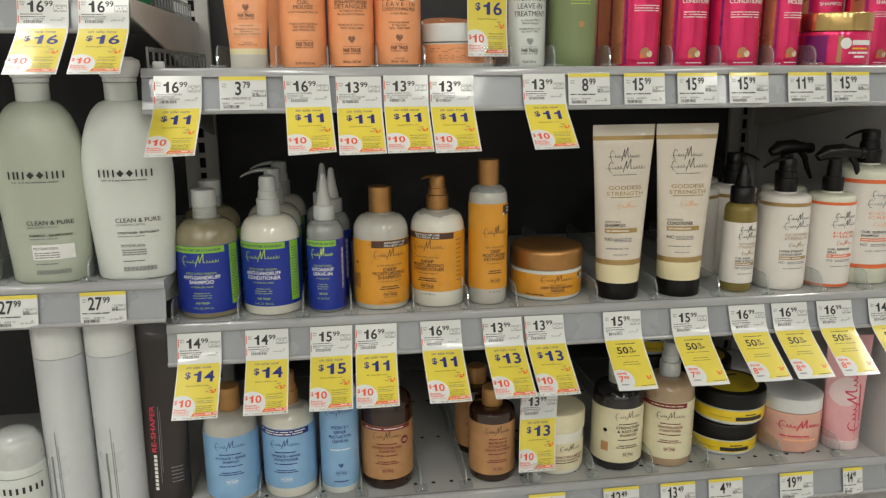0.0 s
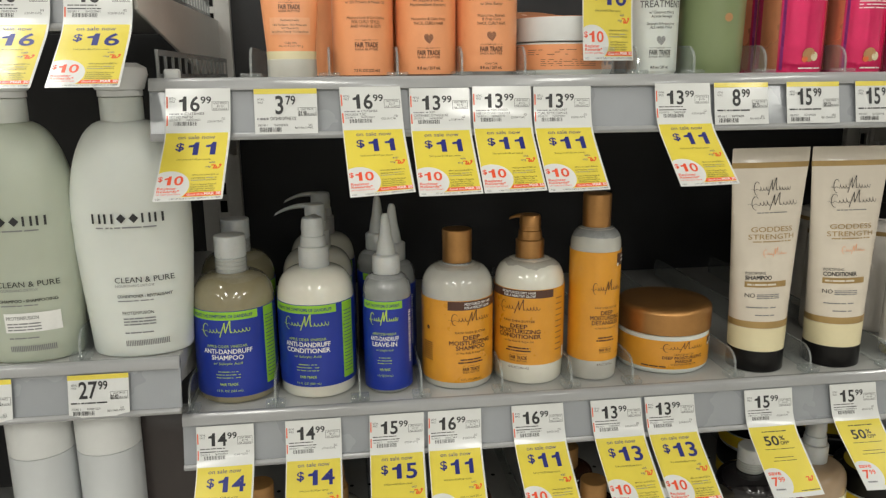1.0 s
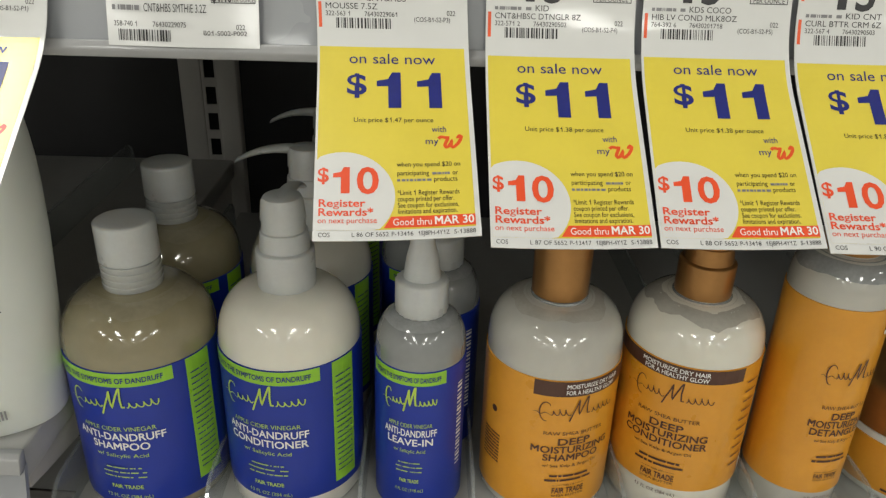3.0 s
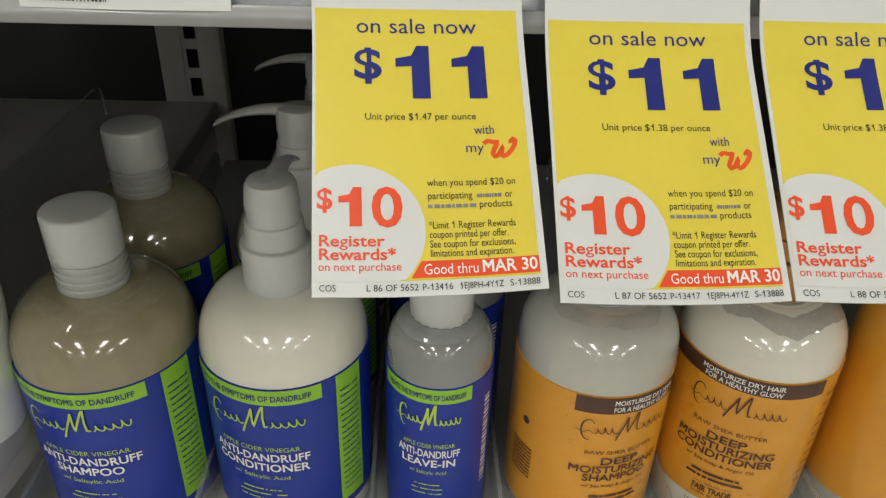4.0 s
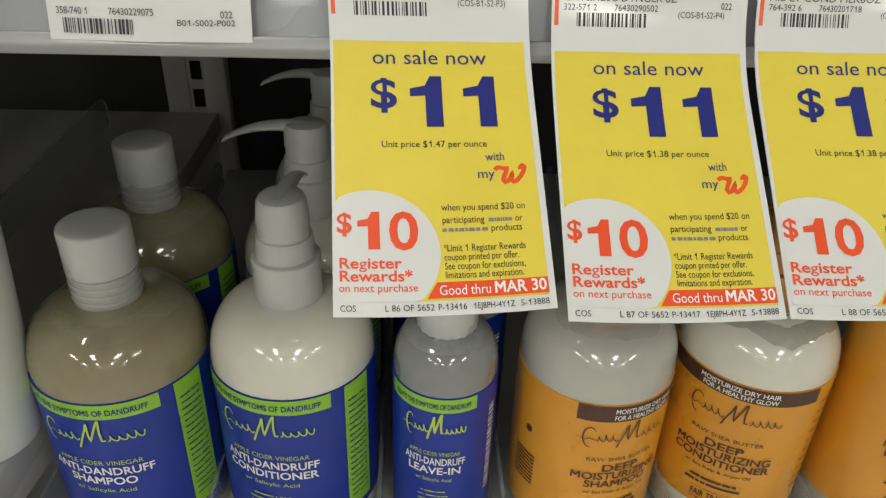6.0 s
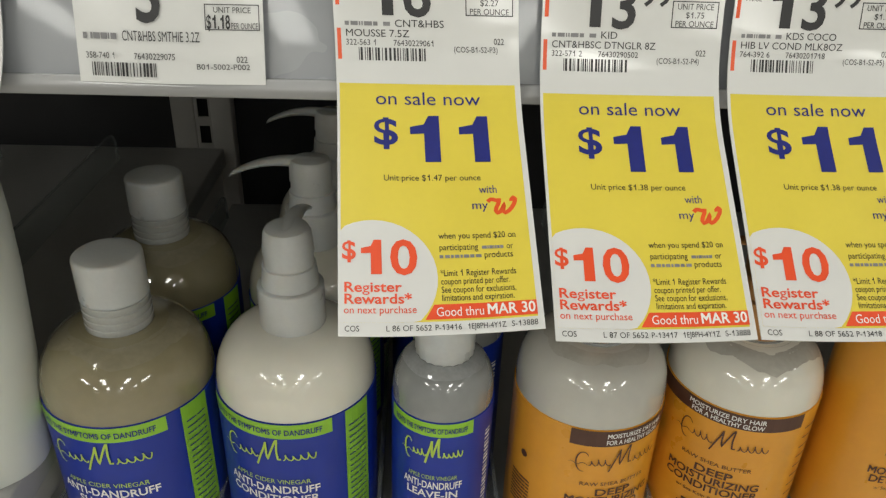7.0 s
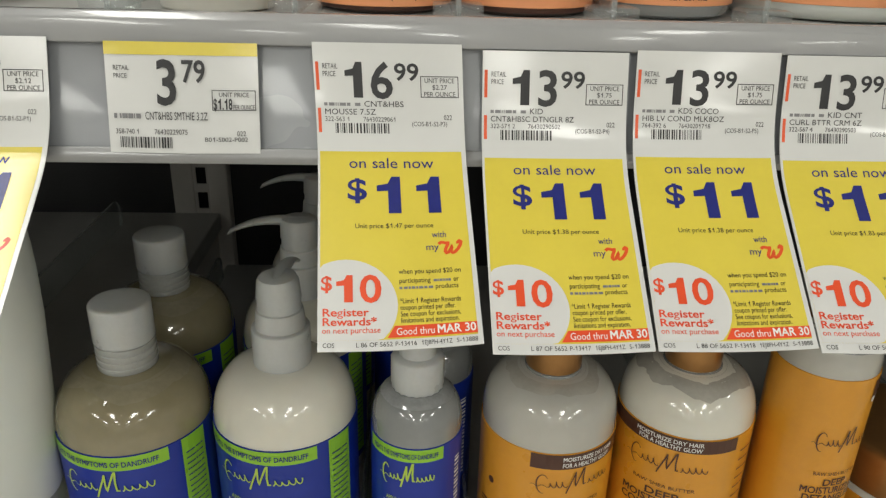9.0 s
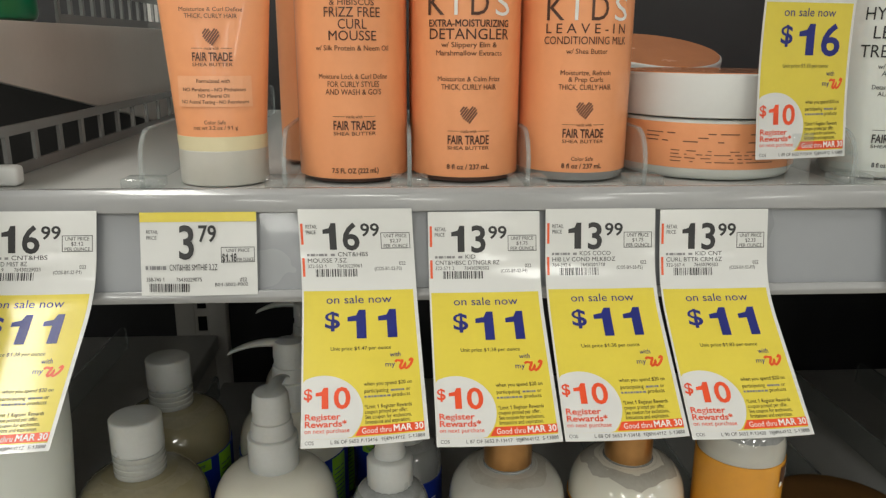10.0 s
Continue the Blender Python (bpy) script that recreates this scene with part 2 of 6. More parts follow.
def rounded(z0, z1, r, lo=0.002, hi=0.002, ratio=1.0, r1=None):
    """Profile of a drum with rounded rims."""
    r1 = r if r1 is None else r1
    out = []
    for k in range(4):
        t = math.pi / 2 * k / 3
        a = r - lo + lo * math.sin(t)
        out.append((z0 + lo - lo * math.cos(t), a, a * ratio))
    for k in range(4):
        t = math.pi / 2 * k / 3
        a = r1 - hi + hi * math.cos(t)
        out.append((z1 - hi + hi * math.sin(t), a, a * ratio))
    return out


def bottle_profile(r, zs, zn, rn, ratio=1.0, r0=None, squash=2.0):
    """Foot, straight side up to zs, domed shoulder up to the neck at zn."""
    r0 = r if r0 is None else r0
    out = [(0.0, (r0 - 0.004), (r0 - 0.004) * ratio), (0.0012, r0 - 0.0014, (r0 - 0.0014) * ratio), (0.004, r0, r0 * ratio)]
    for k in range(1, 6):
        q = k / 6
        a = r0 + (r - r0) * q
        out.append((0.004 + (zs - 0.004) * q, a, a * ratio))
    for k in range(0, 11):
        t = math.pi / 2 * k / 10
        f = math.cos(t) ** (2 / squash)
        a = rn + (r - rn) * f
        b = rn + (r * ratio - rn) * f
        out.append((zs + (zn - zs) * math.sin(t) ** (2 / squash), a, b))
    return out


# ---- lettering ----
CHARS = "ABCDEFGHIJKLMNOPQRSTUVWXYZabcdefghijklmnopqrstuvwxyz0123456789$%&+-/().,*' "


def make_font():
    tmp, ids = [], {}
    for ch in CHARS:
        for kind in ("glyph", "bold", "wide"):
            cu = bpy.data.curves.new("glyph", "FONT")
            cu.body = "H" + ch + "H" if kind == "wide" else ch
            cu.resolution_u = 3
            cu.offset = 0.018 if kind == "bold" and ch not in "Mg" else 0.0
            ob = new("glyph", cu)
            tmp.append(ob)
            ids[(ch, kind)] = ob
    cu = bpy.data.curves.new("glyph", "FONT")
    cu.body = "HH"
    ids["HH"] = new("glyph", cu)
    tmp.append(ids["HH"])
    dg = bpy.context.evaluated_depsgraph_get()
    dg.update()
    font = {}

    def grab(ob):
        me = bpy.data.meshes.new_from_object(ob.evaluated_get(dg))
        vs = [(v.co.x, v.co.y) for v in me.vertices]
        fs = [tuple(p.vertices) for p in me.polygons]
        bpy.data.meshes.remove(me)
        return vs, fs

    def width(ob):
        vs, _ = grab(ob)
        return max(v[0] for v in vs) - min(v[0] for v in vs)

    hh = width(ids["HH"])
    for ch in CHARS:
        adv = width(ids[(ch, "wide")]) - hh
        for kind in ("glyph", "bold"):
            font[(ch, kind)] = (*grab(ids[(ch, kind)]), adv)
    for ob in tmp:
        data = ob.data
        bpy.data.objects.remove(ob)
        bpy.data.curves.remove(data)
    return font


FONT = make_font()
# a numeral one with a flag and a broad stem, as on the tickets
for one, (a, b) in (("bold", (0.27, 0.46)), ("glyph", (0.30, 0.40))):
    top = 0.70
    FONT[("1", one)] = ([(a, 0.0), (b, 0.0), (b, top), (b - 0.13, top), (a, top - 0.13), (a - 0.17, top - 0.17), (a - 0.17, top - 0.28), (a, top - 0.27)], [(0, 1, 2, 3, 4, 7), (4, 5, 6, 7)], 0.60)
# a bold M of two stems and two slanting strokes
FONT[("M", "bold")] = ([(0.05, 0.0), (0.19, 0.0), (0.19, 0.44), (0.19, 0.70), (0.05, 0.70), (0.39, 0.18), (0.39, 0.44), (0.59, 0.44), (0.59, 0.70), (0.59, 0.0), (0.73, 0.0), (0.73, 0.70)],
                       [(0, 1, 2, 3, 4), (3, 2, 5, 6), (6, 5, 7, 8), (9, 10, 11, 8, 7)], FONT[("M", "bold")][2])
CAP = max(v[1] for v in FONT[("H", "glyph")][0])


class Sheet:
    """Printing on a surface: flat shapes in metres (u right, v up), laid onto a surface by a mapping."""

    def __init__(self):
        self.inks = {}

    def ink(self, name, layer):
        return self.inks.setdefault((name, layer), ([], []))

    def add(self, name, layer, vs, fs):
        v, f = self.ink(name, layer)
        k = len(v)
        v.extend(vs)
        f.extend(tuple(i + k for i in q) for q in fs)

    def rect(self, name, u0, v0, u1, v1, layer=1, step=0.004):
        nu, nv = max(1, math.ceil(abs(u1 - u0) / step)), max(1, math.ceil(abs(v1 - v0) / step))
        vs = [(u0 + (u1 - u0) * i / nu, v0 + (v1 - v0) * j / nv) for j in range(nv + 1) for i in range(nu + 1)]
        fs = [(j * (nu + 1) + i, j * (nu + 1) + i + 1, (j + 1) * (nu + 1) + i + 1, (j + 1) * (nu + 1) + i) for j in range(nv) for i in range(nu)]
        self.add(name, layer, vs, fs)

    def poly(self, name, pts, layer=1):
        n = len(pts)
        c = (sum(p[0] for p in pts) / n, sum(p[1] for p in pts) / n)
        self.add(name, layer, [c, *pts], [(0, 1 + i, 1 + (i + 1) % n) for i in range(n)])

    def disc(self, name, u, v, r, layer=1, n=24, clip=None):
        pts = []
        for k in range(n):
            x, y = u + r * math.cos(2 * math.pi * k / n), v + r * math.sin(2 * math.pi * k / n)
            if clip:
                x, y = min(max(x, clip[0]), clip[2]), min(max(y, clip[1]), clip[3])
            pts.append((x, y))
        vs, fs = [], []
        rings = 5
        for j in range(rings + 1):
            q = j / rings
            vs.extend((u + (x - u) * q, v + (y - v) * q) for x, y in pts)
        for j in range(rings):
            for k in range(n):
                k2 = (k + 1) % n
                fs.append((j * n + k, (j + 1) * n + k, (j + 1) * n + k2, j * n + k2) if j else (k, n + k, n + k2))
        self.add(name, layer, vs, fs)

    def stroke(self, name, pts, w, layer=2, taper=True):
        n = len(pts)
        vs, fs = [], []
        for i, (x, y) in enumerate(pts):
            ax, ay = pts[max(0, i - 1)]
            bx, by = pts[min(n - 1, i + 1)]
            d = math.hypot(bx - ax, by - ay) or 1
            h = w / 2 * (0.35 + 0.65 * math.sin(math.pi * (i + 0.5) / n) if taper else 1)
            nx, ny = -(by - ay) / d * h, (bx - ax) / d * h
            vs += [(x + nx, y + ny), (x - nx, y - ny)]
        for i in range(n - 1):
            fs.append((2 * i + 1, 2 * i + 3, 2 * i + 2, 2 * i))
        self.add(name, layer, vs, fs)

    def text(self, name, s, u, v, h, w=None, align="c", bold=False, layer=2, turn=False):
        """s with capitals h high on the line v; u: its middle (c), left (l) or right (r); w: its whole width."""
        k = h / CAP
        total = sum(FONT[(c, "glyph")][2] for c in s) * k
        sx = w / total if w else 1.0
        total *= sx
        x = u - (total / 2 if align == "c" else total if align == "r" else 0)
        kind = "bold" if bold else "glyph"
        for c in s:
            vs, fs, adv = FONT[(c, kind)]
            if vs:
                pts = [(x + p[0] * k * sx, v + p[1] * k) for p in vs]
                if turn:
                    pts = [(u - (p[1] - v), v + (p[0] - u)) for p in pts]
                self.add(name, layer, pts, fs)
            x += adv * k * sx

    def bars(self, name, u0, u1, v, h, words=4, layer=2):
        """Writing too small to read: a broken bar."""
        rng = random.Random(int(abs(u0 * 1e5) + abs(v * 1e6)) + words)
        cuts = sorted(rng.uniform(0.1, 0.9) for _ in range(words - 1))
        edges = [0, *cuts, 1]
        for a, b in zip(edges, edges[1:]):
            if b - a > 0.05:
                self.rect(name, u0 + (u1 - u0) * a, v, u0 + (u1 - u0) * (b - 0.025), v + h, layer)

    def scribble(self, name, u, v, w, h, seed=3, thick=0.0006, layer=3):
        """A brush-script mark: one tall curl, a tall double swash and small loops, no letters."""
        x0 = u - w / 2
        curl = [(x0 + w * (0.07 + 0.07 * math.cos(a)), v + h * (0.32 + 0.42 * math.sin(a * 0.98)) - h * 0.04 * a) for a in [0.5 + 0.33 * i for i in range(15)]]
        self.stroke(name, curl, thick * 1.1, layer)
        self.stroke(name, [(x0 - w * (0.08 - 0.012 * i), v + h * (0.10 + 0.05 * math.sin(i * 0.6))) for i in range(20)], thick * 0.6, layer)
        for a, b, n in ((0.14, 0.38, 3.2), (0.66, 1.0, 4.4)):
            pts = []
            for i in range(int(n * 12)):
                q = i / (n * 12 - 1)
                t = 2 * math.pi * n * q
                pts.append((x0 + w * (a + (b - a) * q) + w * 0.016 * math.sin(t + 0.5), v + h * (0.03 + 0.14 * (1 - math.cos(t)) * (1 + 0.25 * math.sin(seed + 5 * q)))))
            self.stroke(name, pts, thick * 0.8, layer, False)
        swash = [(0.38, -0.30), (0.42, 0.10), (0.47, 0.55), (0.49, 0.80), (0.49, 0.30), (0.50, 0.02), (0.54, 0.40), (0.59, 0.85), (0.61, 0.95), (0.60, 0.40), (0.61, 0.05), (0.66, 0.08)]
        pts = []
        for (a, b), (c, d) in zip(swash, swash[1:]):
            pts += [(x0 + w * (a + (c - a) * q), v + h * (b + (d - b) * q)) for q in (0, 0.34, 0.67)]
        self.stroke(name, pts, thick * 1.2, layer, False)

    def lay(self, surface, parent, names=None, lift=0.00022, slices=0.0):
        """Make each ink a mesh part under parent. slices: cut the shapes into strips of that height, so that they follow bent paper."""
        for (name, layer), (vs, fs) in self.inks.items():
            if slices:
                vs, fs = sliced(vs, fs, slices)
            me = mesh_of("print", [surface(u, v, lift * layer) for u, v in vs], fs, M[name])
            part((names or {}).get(name, name + "_print"), me, parent)


def sliced(vs, fs, step):
    """Flat shapes cut along level lines that lie step apart."""
    bm = bmesh.new()
    made = [bm.verts.new((u, v, 0)) for u, v in vs]
    for f in fs:
        try:
            bm.faces.new([made[k] for k in f])
        except ValueError:
            pass
    low, high = min(v for _, v in vs), max(v for _, v in vs)
    for k in range(math.floor(low / step) + 1, math.ceil(high / step)):
        bmesh.ops.bisect_plane(bm, geom=bm.verts[:] + bm.edges[:] + bm.faces[:], plane_co=(0, k * step, 0), plane_no=(0, 1, 0))
    bm.verts.index_update()
    out = [(v.co.x, v.co.y) for v in bm.verts], [tuple(v.index for v in f.verts) for f in bm.faces]
    bm.free()
    return out


def drum(r, r1=None, z0=0.0, z1=1.0):
    """Surface of a round body seen from the front (-y)."""
    def at(u, v, off):
        q = min(1, max(0, (v - z0) / (z1 - z0)))
        rr = r + ((r1 if r1 is not None else r) - r) * q
        t = u / rr
        return ((rr + off) * math.sin(t), -(rr + off) * math.cos(t), v)
    return at


def oval(profile, power=2.0):
    """Front of a body with rings (z, half width, half depth)."""
    zs = [p[0] for p in profile]
    aa, bb = [p[1] for p in profile], [p[2] for p in profile]

    def at(u, v, off):
        a, b = float(np.interp(v, zs, aa)), float(np.interp(v, zs, bb))
        q = max(0.0, 1 - abs(u / a) ** power)
        return (u, -b * q ** (1 / power) - off, v)
    return at


def wrap(name, r, z0, z1, material, t0=-180, t1=180, off=0.0005, r1=None):
    """A label round a drum, as a thin raised skin between the angles t0 and t1 (0: front)."""
    r1 = r if r1 is None else r1
    n = max(6, int((t1 - t0) / 7))
    full = t1 - t0 >= 359.9
    verts, faces = [], []
    rings = [(z0, r - 0.0003), (z0 + 0.0003, r + off), (z1 - 0.0003, r1 + off), (z1, r1 - 0.0003)]
    cols = n if full else n + 1
    for z, rr in rings:
        for k in range(cols):
            t = radians(t0 + (t1 - t0) * k / n)
            verts.append((rr * math.sin(t), -rr * math.cos(t), z))
    for j in range(3):
        for k in range(n):
            k2 = (k + 1) % cols
            faces.append((j * cols + k, j * cols + k2, (j + 1) * cols + k2, (j + 1) * cols + k))
    return mesh_of(name, verts, faces, material, True, 30)


# ---- the closed shop aisle ----
FLOOR, CEIL = 0.0, 3.0
tagged(new("floor", box("floor", -4.6, 4.6, -5.2, 2.0, FLOOR - 0.1, FLOOR, M["floor"])), "pale vinyl shop floor along the aisle", "floor", kind="structure")
tagged(new("ceiling", box("ceiling", -4.6, 4.6, -5.2, 2.0, CEIL, CEIL + 0.1, M["ceiling"])), "white tiled shop ceiling over the aisle", "ceiling", kind="structure")
for nm, b in (("wall_north", (-4.6, 4.6, 1.9, 2.0)), ("wall_south", (-4.6, 4.6, -5.2, -5.1)), ("wall_west", (-4.6, -4.5, -5.1, 1.9)), ("wall_east", (4.5, 4.6, -5.1, 1.9))):
    tagged(new(nm, box(nm, b[0], b[1], b[2], b[3], FLOOR, CEIL, M["wall"])), "plain off-white painted shop wall", "wall", kind="structure")


def ceiling_light(x, y, length=0.28, width=1.2):
    li = thing("ceiling_light", pose(x, y, CEIL - 0.08), "long white fluorescent ceiling light above the aisle", "ceiling light", "lights over the aisle")
    bm = bmesh.new()
    bmesh.ops.create_cube(bm, size=1, matrix=Matrix.LocRotScale((0, 0, 0.045), None, (length + 0.06, width + 0.06, 0.07)))
    bmesh.ops.bevel(bm, geom=bm.edges[:], offset=0.008, segments=2, affect="EDGES")
    part("housing", from_bm("housing", bm, M["ceiling"], True), li)
    part("diffuser", box("diffuser", -length / 2, length / 2, -width / 2, width / 2, 0.0, 0.008, lamp_face("lit_diffuser", 4.0), 0.003), li, "glowing white diffuser")
    la = bpy.data.lights.new("tube_light", "AREA")
    la.shape, la.size, la.size_y, la.energy, la.color = "RECTANGLE", length, width, LAMP_POWER, LAMP_COLOUR
    lo = new("tube_light", la)
    lo.matrix_basis = pose(x, y, CEIL - 0.09)


for lx in (-2.6, -0.95, 0.70, 2.35):
    for ly in (-4.4, -1.9):
        ceiling_light(lx, ly)
for lx in (-0.98, 2.35):
    ceiling_light(lx, 0.65)


# ---- gondola: back, uprights, shelves ----
BACK = 1.405
X0, X1 = -1.25, 0.815
JOINT = -0.2205
tagged(new("back_panel", box("back_panel", X0, X1, BACK, BACK + 0.02, 0.0, 2.1, M["back"])), "matt black back panel of the shelving", "shelf panel", kind="structure")
tagged(new("end_panel", box("end_panel", X1, X1 + 0.02, 0.95, BACK + 0.02, 0.0, 2.1, M["side"])), "light grey metal end panel of the shelving", "shelf panel", kind="structure")


def upright(x, y=BACK):
    """A folded steel post: two flanges and a recessed web with one row of punched slots."""
    up = thing("upright", pose(x, y, 0), "grey slotted steel shelving upright against the black back", "upright", "shelving uprights")
    z0, z1, pitch = 0.05, 2.1, 0.0262
    part("left_flange", box("left_flange", -0.031, -0.0095, -0.013, -0.0005, z0, z1, M["upright"], 0.0015), up)
    part("right_flange", box("right_flange", 0.0062, 0.0255, -0.0165, -0.0005, z0, z1, M["upright"], 0.0015), up)
    cols = (-0.0095, -0.0068, 0.0034, 0.0062)
    verts, faces = [], []
    n = int((z1 - z0) / pitch)
    zs = [z0] + [z for i in range(n) for z in (z0 + 0.004 + i * pitch, z0 + 0.0215 + i * pitch)] + [z1]
    for yy in (-0.0125, -0.0105):
        verts += [(xx, yy, z) for z in zs for xx in cols]
    m = 4 * len(zs)
    for r in range(len(zs) - 1):
        for k in range(3):
            a = 4 * r + k
            if k == 1 and r % 2 == 1:  # an open slot with its four cheeks
                faces += [(a, a + 1, m + a + 1, m + a), (a + 5, a + 4, m + a + 4, m + a + 5), (a + 4, a, m + a, m + a + 4), (a + 1, a + 5, m + a + 5, m + a + 1)]
            else:
                faces.append((a, a + 1, a + 5, a + 4))
    part("slotted_web", mesh_of("slotted_web", verts, faces, M["upright"]), up, "steel web with dark punched slots")
    # solid strip; its near-black colour stands in for shade in the slots
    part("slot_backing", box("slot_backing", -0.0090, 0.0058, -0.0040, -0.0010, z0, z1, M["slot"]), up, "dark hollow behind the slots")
    return up


upright(JOINT)
upright(0.786)


def shelf(x0, x1, y, z, label, drop=0.0):
    """A shelf whose front rim stands at y, its deck at z."""
    sh = thing("shelf", pose(0, 0, z), label, "shelf", "shelves of the gondola")
    part("deck", box("deck", x0 + 0.002, x1 - 0.002, y + 0.004, BACK - 0.016, -0.018 - drop, -drop, M["deck"], 0.0015), sh)
    # ticket channel: sloping face between an upper rim and a lower bead
    part("ticket_channel", extrude_x("ticket_channel", [(y + 0.0005, -0.006), (y + 0.0035, -0.006), (y - 0.0065, -0.046), (y - 0.0095, -0.046)], x0, x1, M["channel"]), sh, "grey plastic ticket channel")
    part("upper_rim", extrude_x("upper_rim", [(y + 0.004, 0.0025), (y + 0.0002, 0.0025), (y - 0.0022, 0.0002), (y - 0.0042, -0.0078), (y - 0.001, -0.0085), (y + 0.0032, -0.006)], x0, x1, M["channel_edge"], 0.0006), sh, "pale glossy upper rim")
    part("lower_bead", extrude_x("lower_bead", [(y - 0.007, -0.0435), (y - 0.0118, -0.0425), (y - 0.0132, -0.0455), (y - 0.0118, -0.0485), (y - 0.004, -0.0485)], x0, x1, M["channel_edge"], 0.0006), sh, "pale lower bead")
    # a bracket stands under the deck, or against its end where the deck lies low
    for bx in (x0 + 0.006, x1 if drop else x1 - 0.008):
        head = -drop if drop and bx == x1 else -0.019 - drop
        part("bracket", extrude_x("bracket", [(y + 0.012, head), (BACK - 0.016, head), (BACK - 0.016, -0.108), (BACK - 0.035, -0.106), (y + 0.030, -0.034), (y + 0.012, -0.030)], bx - 0.0015, bx + 0.0015, M["bracket"], 0.0005), sh, "pressed steel bracket")
    return sh


TOP, MID, LOW = 1.4245, 1.1200, 0.8610
NEX, UL, LL = 1.1775, 1.5125, 0.822
shelf(-0.206, 0.810, 0.9325, TOP, "grey metal shelf with a price ticket channel, full of hair products")
shelf(-0.206, 0.810, 0.9420, MID, "grey metal shelf with a price ticket channel, full of hair products")
shelf(-0.206, 0.796, 0.9420, LOW, "grey metal shelf with a price ticket channel, half full")
shelf(X0, -0.2035, 0.9420, NEX, "grey metal shelf holding large shampoo bottles")
shelf(X0, -0.2130, 0.9325, UL, "grey metal shelf with sale tags along its edge", 0.010)
shelf(X0, -0.2120, 0.9420, LL, "grey metal shelf holding tall white bottles")


def along(x, shift=0.0):
    """A place along the shelf: the spacing widens slightly towards its far end."""
    return x + shift + 0.04 * max(0.0, x - 0.3) ** 2


def divider_mesh():
    """A clear plate on edge, with a rounded front and a small foot clip."""
    pts = [(0.0, 0.0), (0.0, 0.011)]
    pts += [(0.016 - 0.016 * math.cos(t * math.pi / 12), 0.011 + 0.016 * math.sin(t * math.pi / 12)) for t in range(1, 7)]
    pts += [(0.39 + 0.012 * math.sin(t * math.pi / 12), 0.015 + 0.012 * math.cos(t * math.pi / 12)) for t in range(7)] + [(0.402, 0.0)]
    plate = extrude_x("plate", pts, -0.0009, 0.0009, M["clear"])
    foot = box("foot", -0.009, 0.009, -0.004, 0.010, 0.0004, 0.0055, M["clear"], 0.001)
    # thin milky strip added along the rim to paint its highlight
    rim = [(0.0, 0.0, 0.001)] + [(0.0, y, z) for y, z in pts[1:]]
    verts, faces = [], []
    for x, y, z in rim:
        verts += [(-0.0010, y - 0.0004, z + 0.0003), (0.0010, y - 0.0004, z + 0.0003), (0.0010, y + 0.0008, z - 0.0006), (-0.0010, y + 0.0008, z - 0.0006)]
    for i in range(len(rim) - 1):
        for k in range(4):
            faces.append((4 * i + k, 4 * i + (k + 1) % 4, 4 * i + 4 + (k + 1) % 4, 4 * i + 4 + k))
    edge = mesh_of("front_edge", verts, faces, M["glint_edge"])
    return plate, foot, edge


PLATE, FOOT, EDGE = divider_mesh()


def divider(x, y, z):
    d = thing("shelf_divider", pose(x, y, z), "clear acrylic divider standing on the shelf", "shelf divider", "dividers between the products")
    part("plate", PLATE, d)
    part("foot", FOOT, d)
    part("front_edge", EDGE, d, "bright polished front edge")


for dx in (-0.203, -0.124, -0.044, 0.016, 0.096, 0.167, 0.231, 0.341, 0.424, 0.512, 0.582, 0.660, 0.728):
    divider(along(dx, 0.0025), 0.952, MID + 0.0004)
for dx in (-0.128, -0.062, -0.003, 0.054, 0.111, 0.216, 0.270, 0.340, 0.420, 0.483, 0.553, 0.610):
    divider(along(dx, 0.004), 0.944, TOP + 0.0004)
for dx in (-0.110, -0.031, 0.024, 0.105, 0.168, 0.255, 0.350, 0.437, 0.520, 0.632, 0.722):
    divider(along(dx), 0.955, LOW + 0.0004)
for dx in (-0.395, -0.292):
    divider(dx, 0.952, NEX + 0.0004)


def side_fence(x, y0, y1, z):
    """A low ladder-like fence along the shelf's end."""
    fe = thing("shelf_fence", pose(x, 0, z), "smoky clear slotted fence along the shelf end", "shelf fence")
    part("lower_rail", box("lower_rail", -0.0012, 0.0012, y0, y1, 0.0004, 0.006, M["fence"]), fe)
    part("upper_rail", box("upper_rail", -0.0012, 0.0012, y0, y1, 0.021, 0.026, M["fence"]), fe)
    n = 13
    bar = box("rung", -0.0010, 0.0010, -0.002, 0.002, 0.006, 0.021, M["fence"])
    for i in range(n + 1):
        part("rung", bar, fe, m=pose(0, y0 + 0.002 + (y1 - y0 - 0.004) * i / n, 0))


side_fence(-0.2005, 0.945, 1.36, TOP)
side_fence(-0.2180, 1.10, 1.36, UL - 0.010)
tagged(new("shelf_clip", box("shelf_clip", -0.198, -0.185, 0.953, 0.962, TOP + 0.0004, TOP + 0.010, M["capwhite"], 0.002)), "small white plastic clip on the shelf corner", "clip")

# punched holes in the lower deck, their inner shade painted as flat near-black discs
hv, hf = [], []
for i in range(38):
    for j in range(3):
        hx, hy = -0.18 + i * 0.0254, 0.975 + j * 0.135
        k = len(hv)
        hv += [(hx + 0.003 * math.cos(a * math.pi / 5), hy + 0.003 * math.sin(a * math.pi / 5), LOW + 0.0004) for a in range(10)]
        hf.append(tuple(range(k, k + 10)))
tagged(new("deck_hole_discs", mesh_of("deck_hole_discs", hv, hf, M["slot"])), "dark punched holes in the grey shelf deck", "holes", kind="stuff")

# ---- price tags ----
TW, TL = 0.052, 0.1108
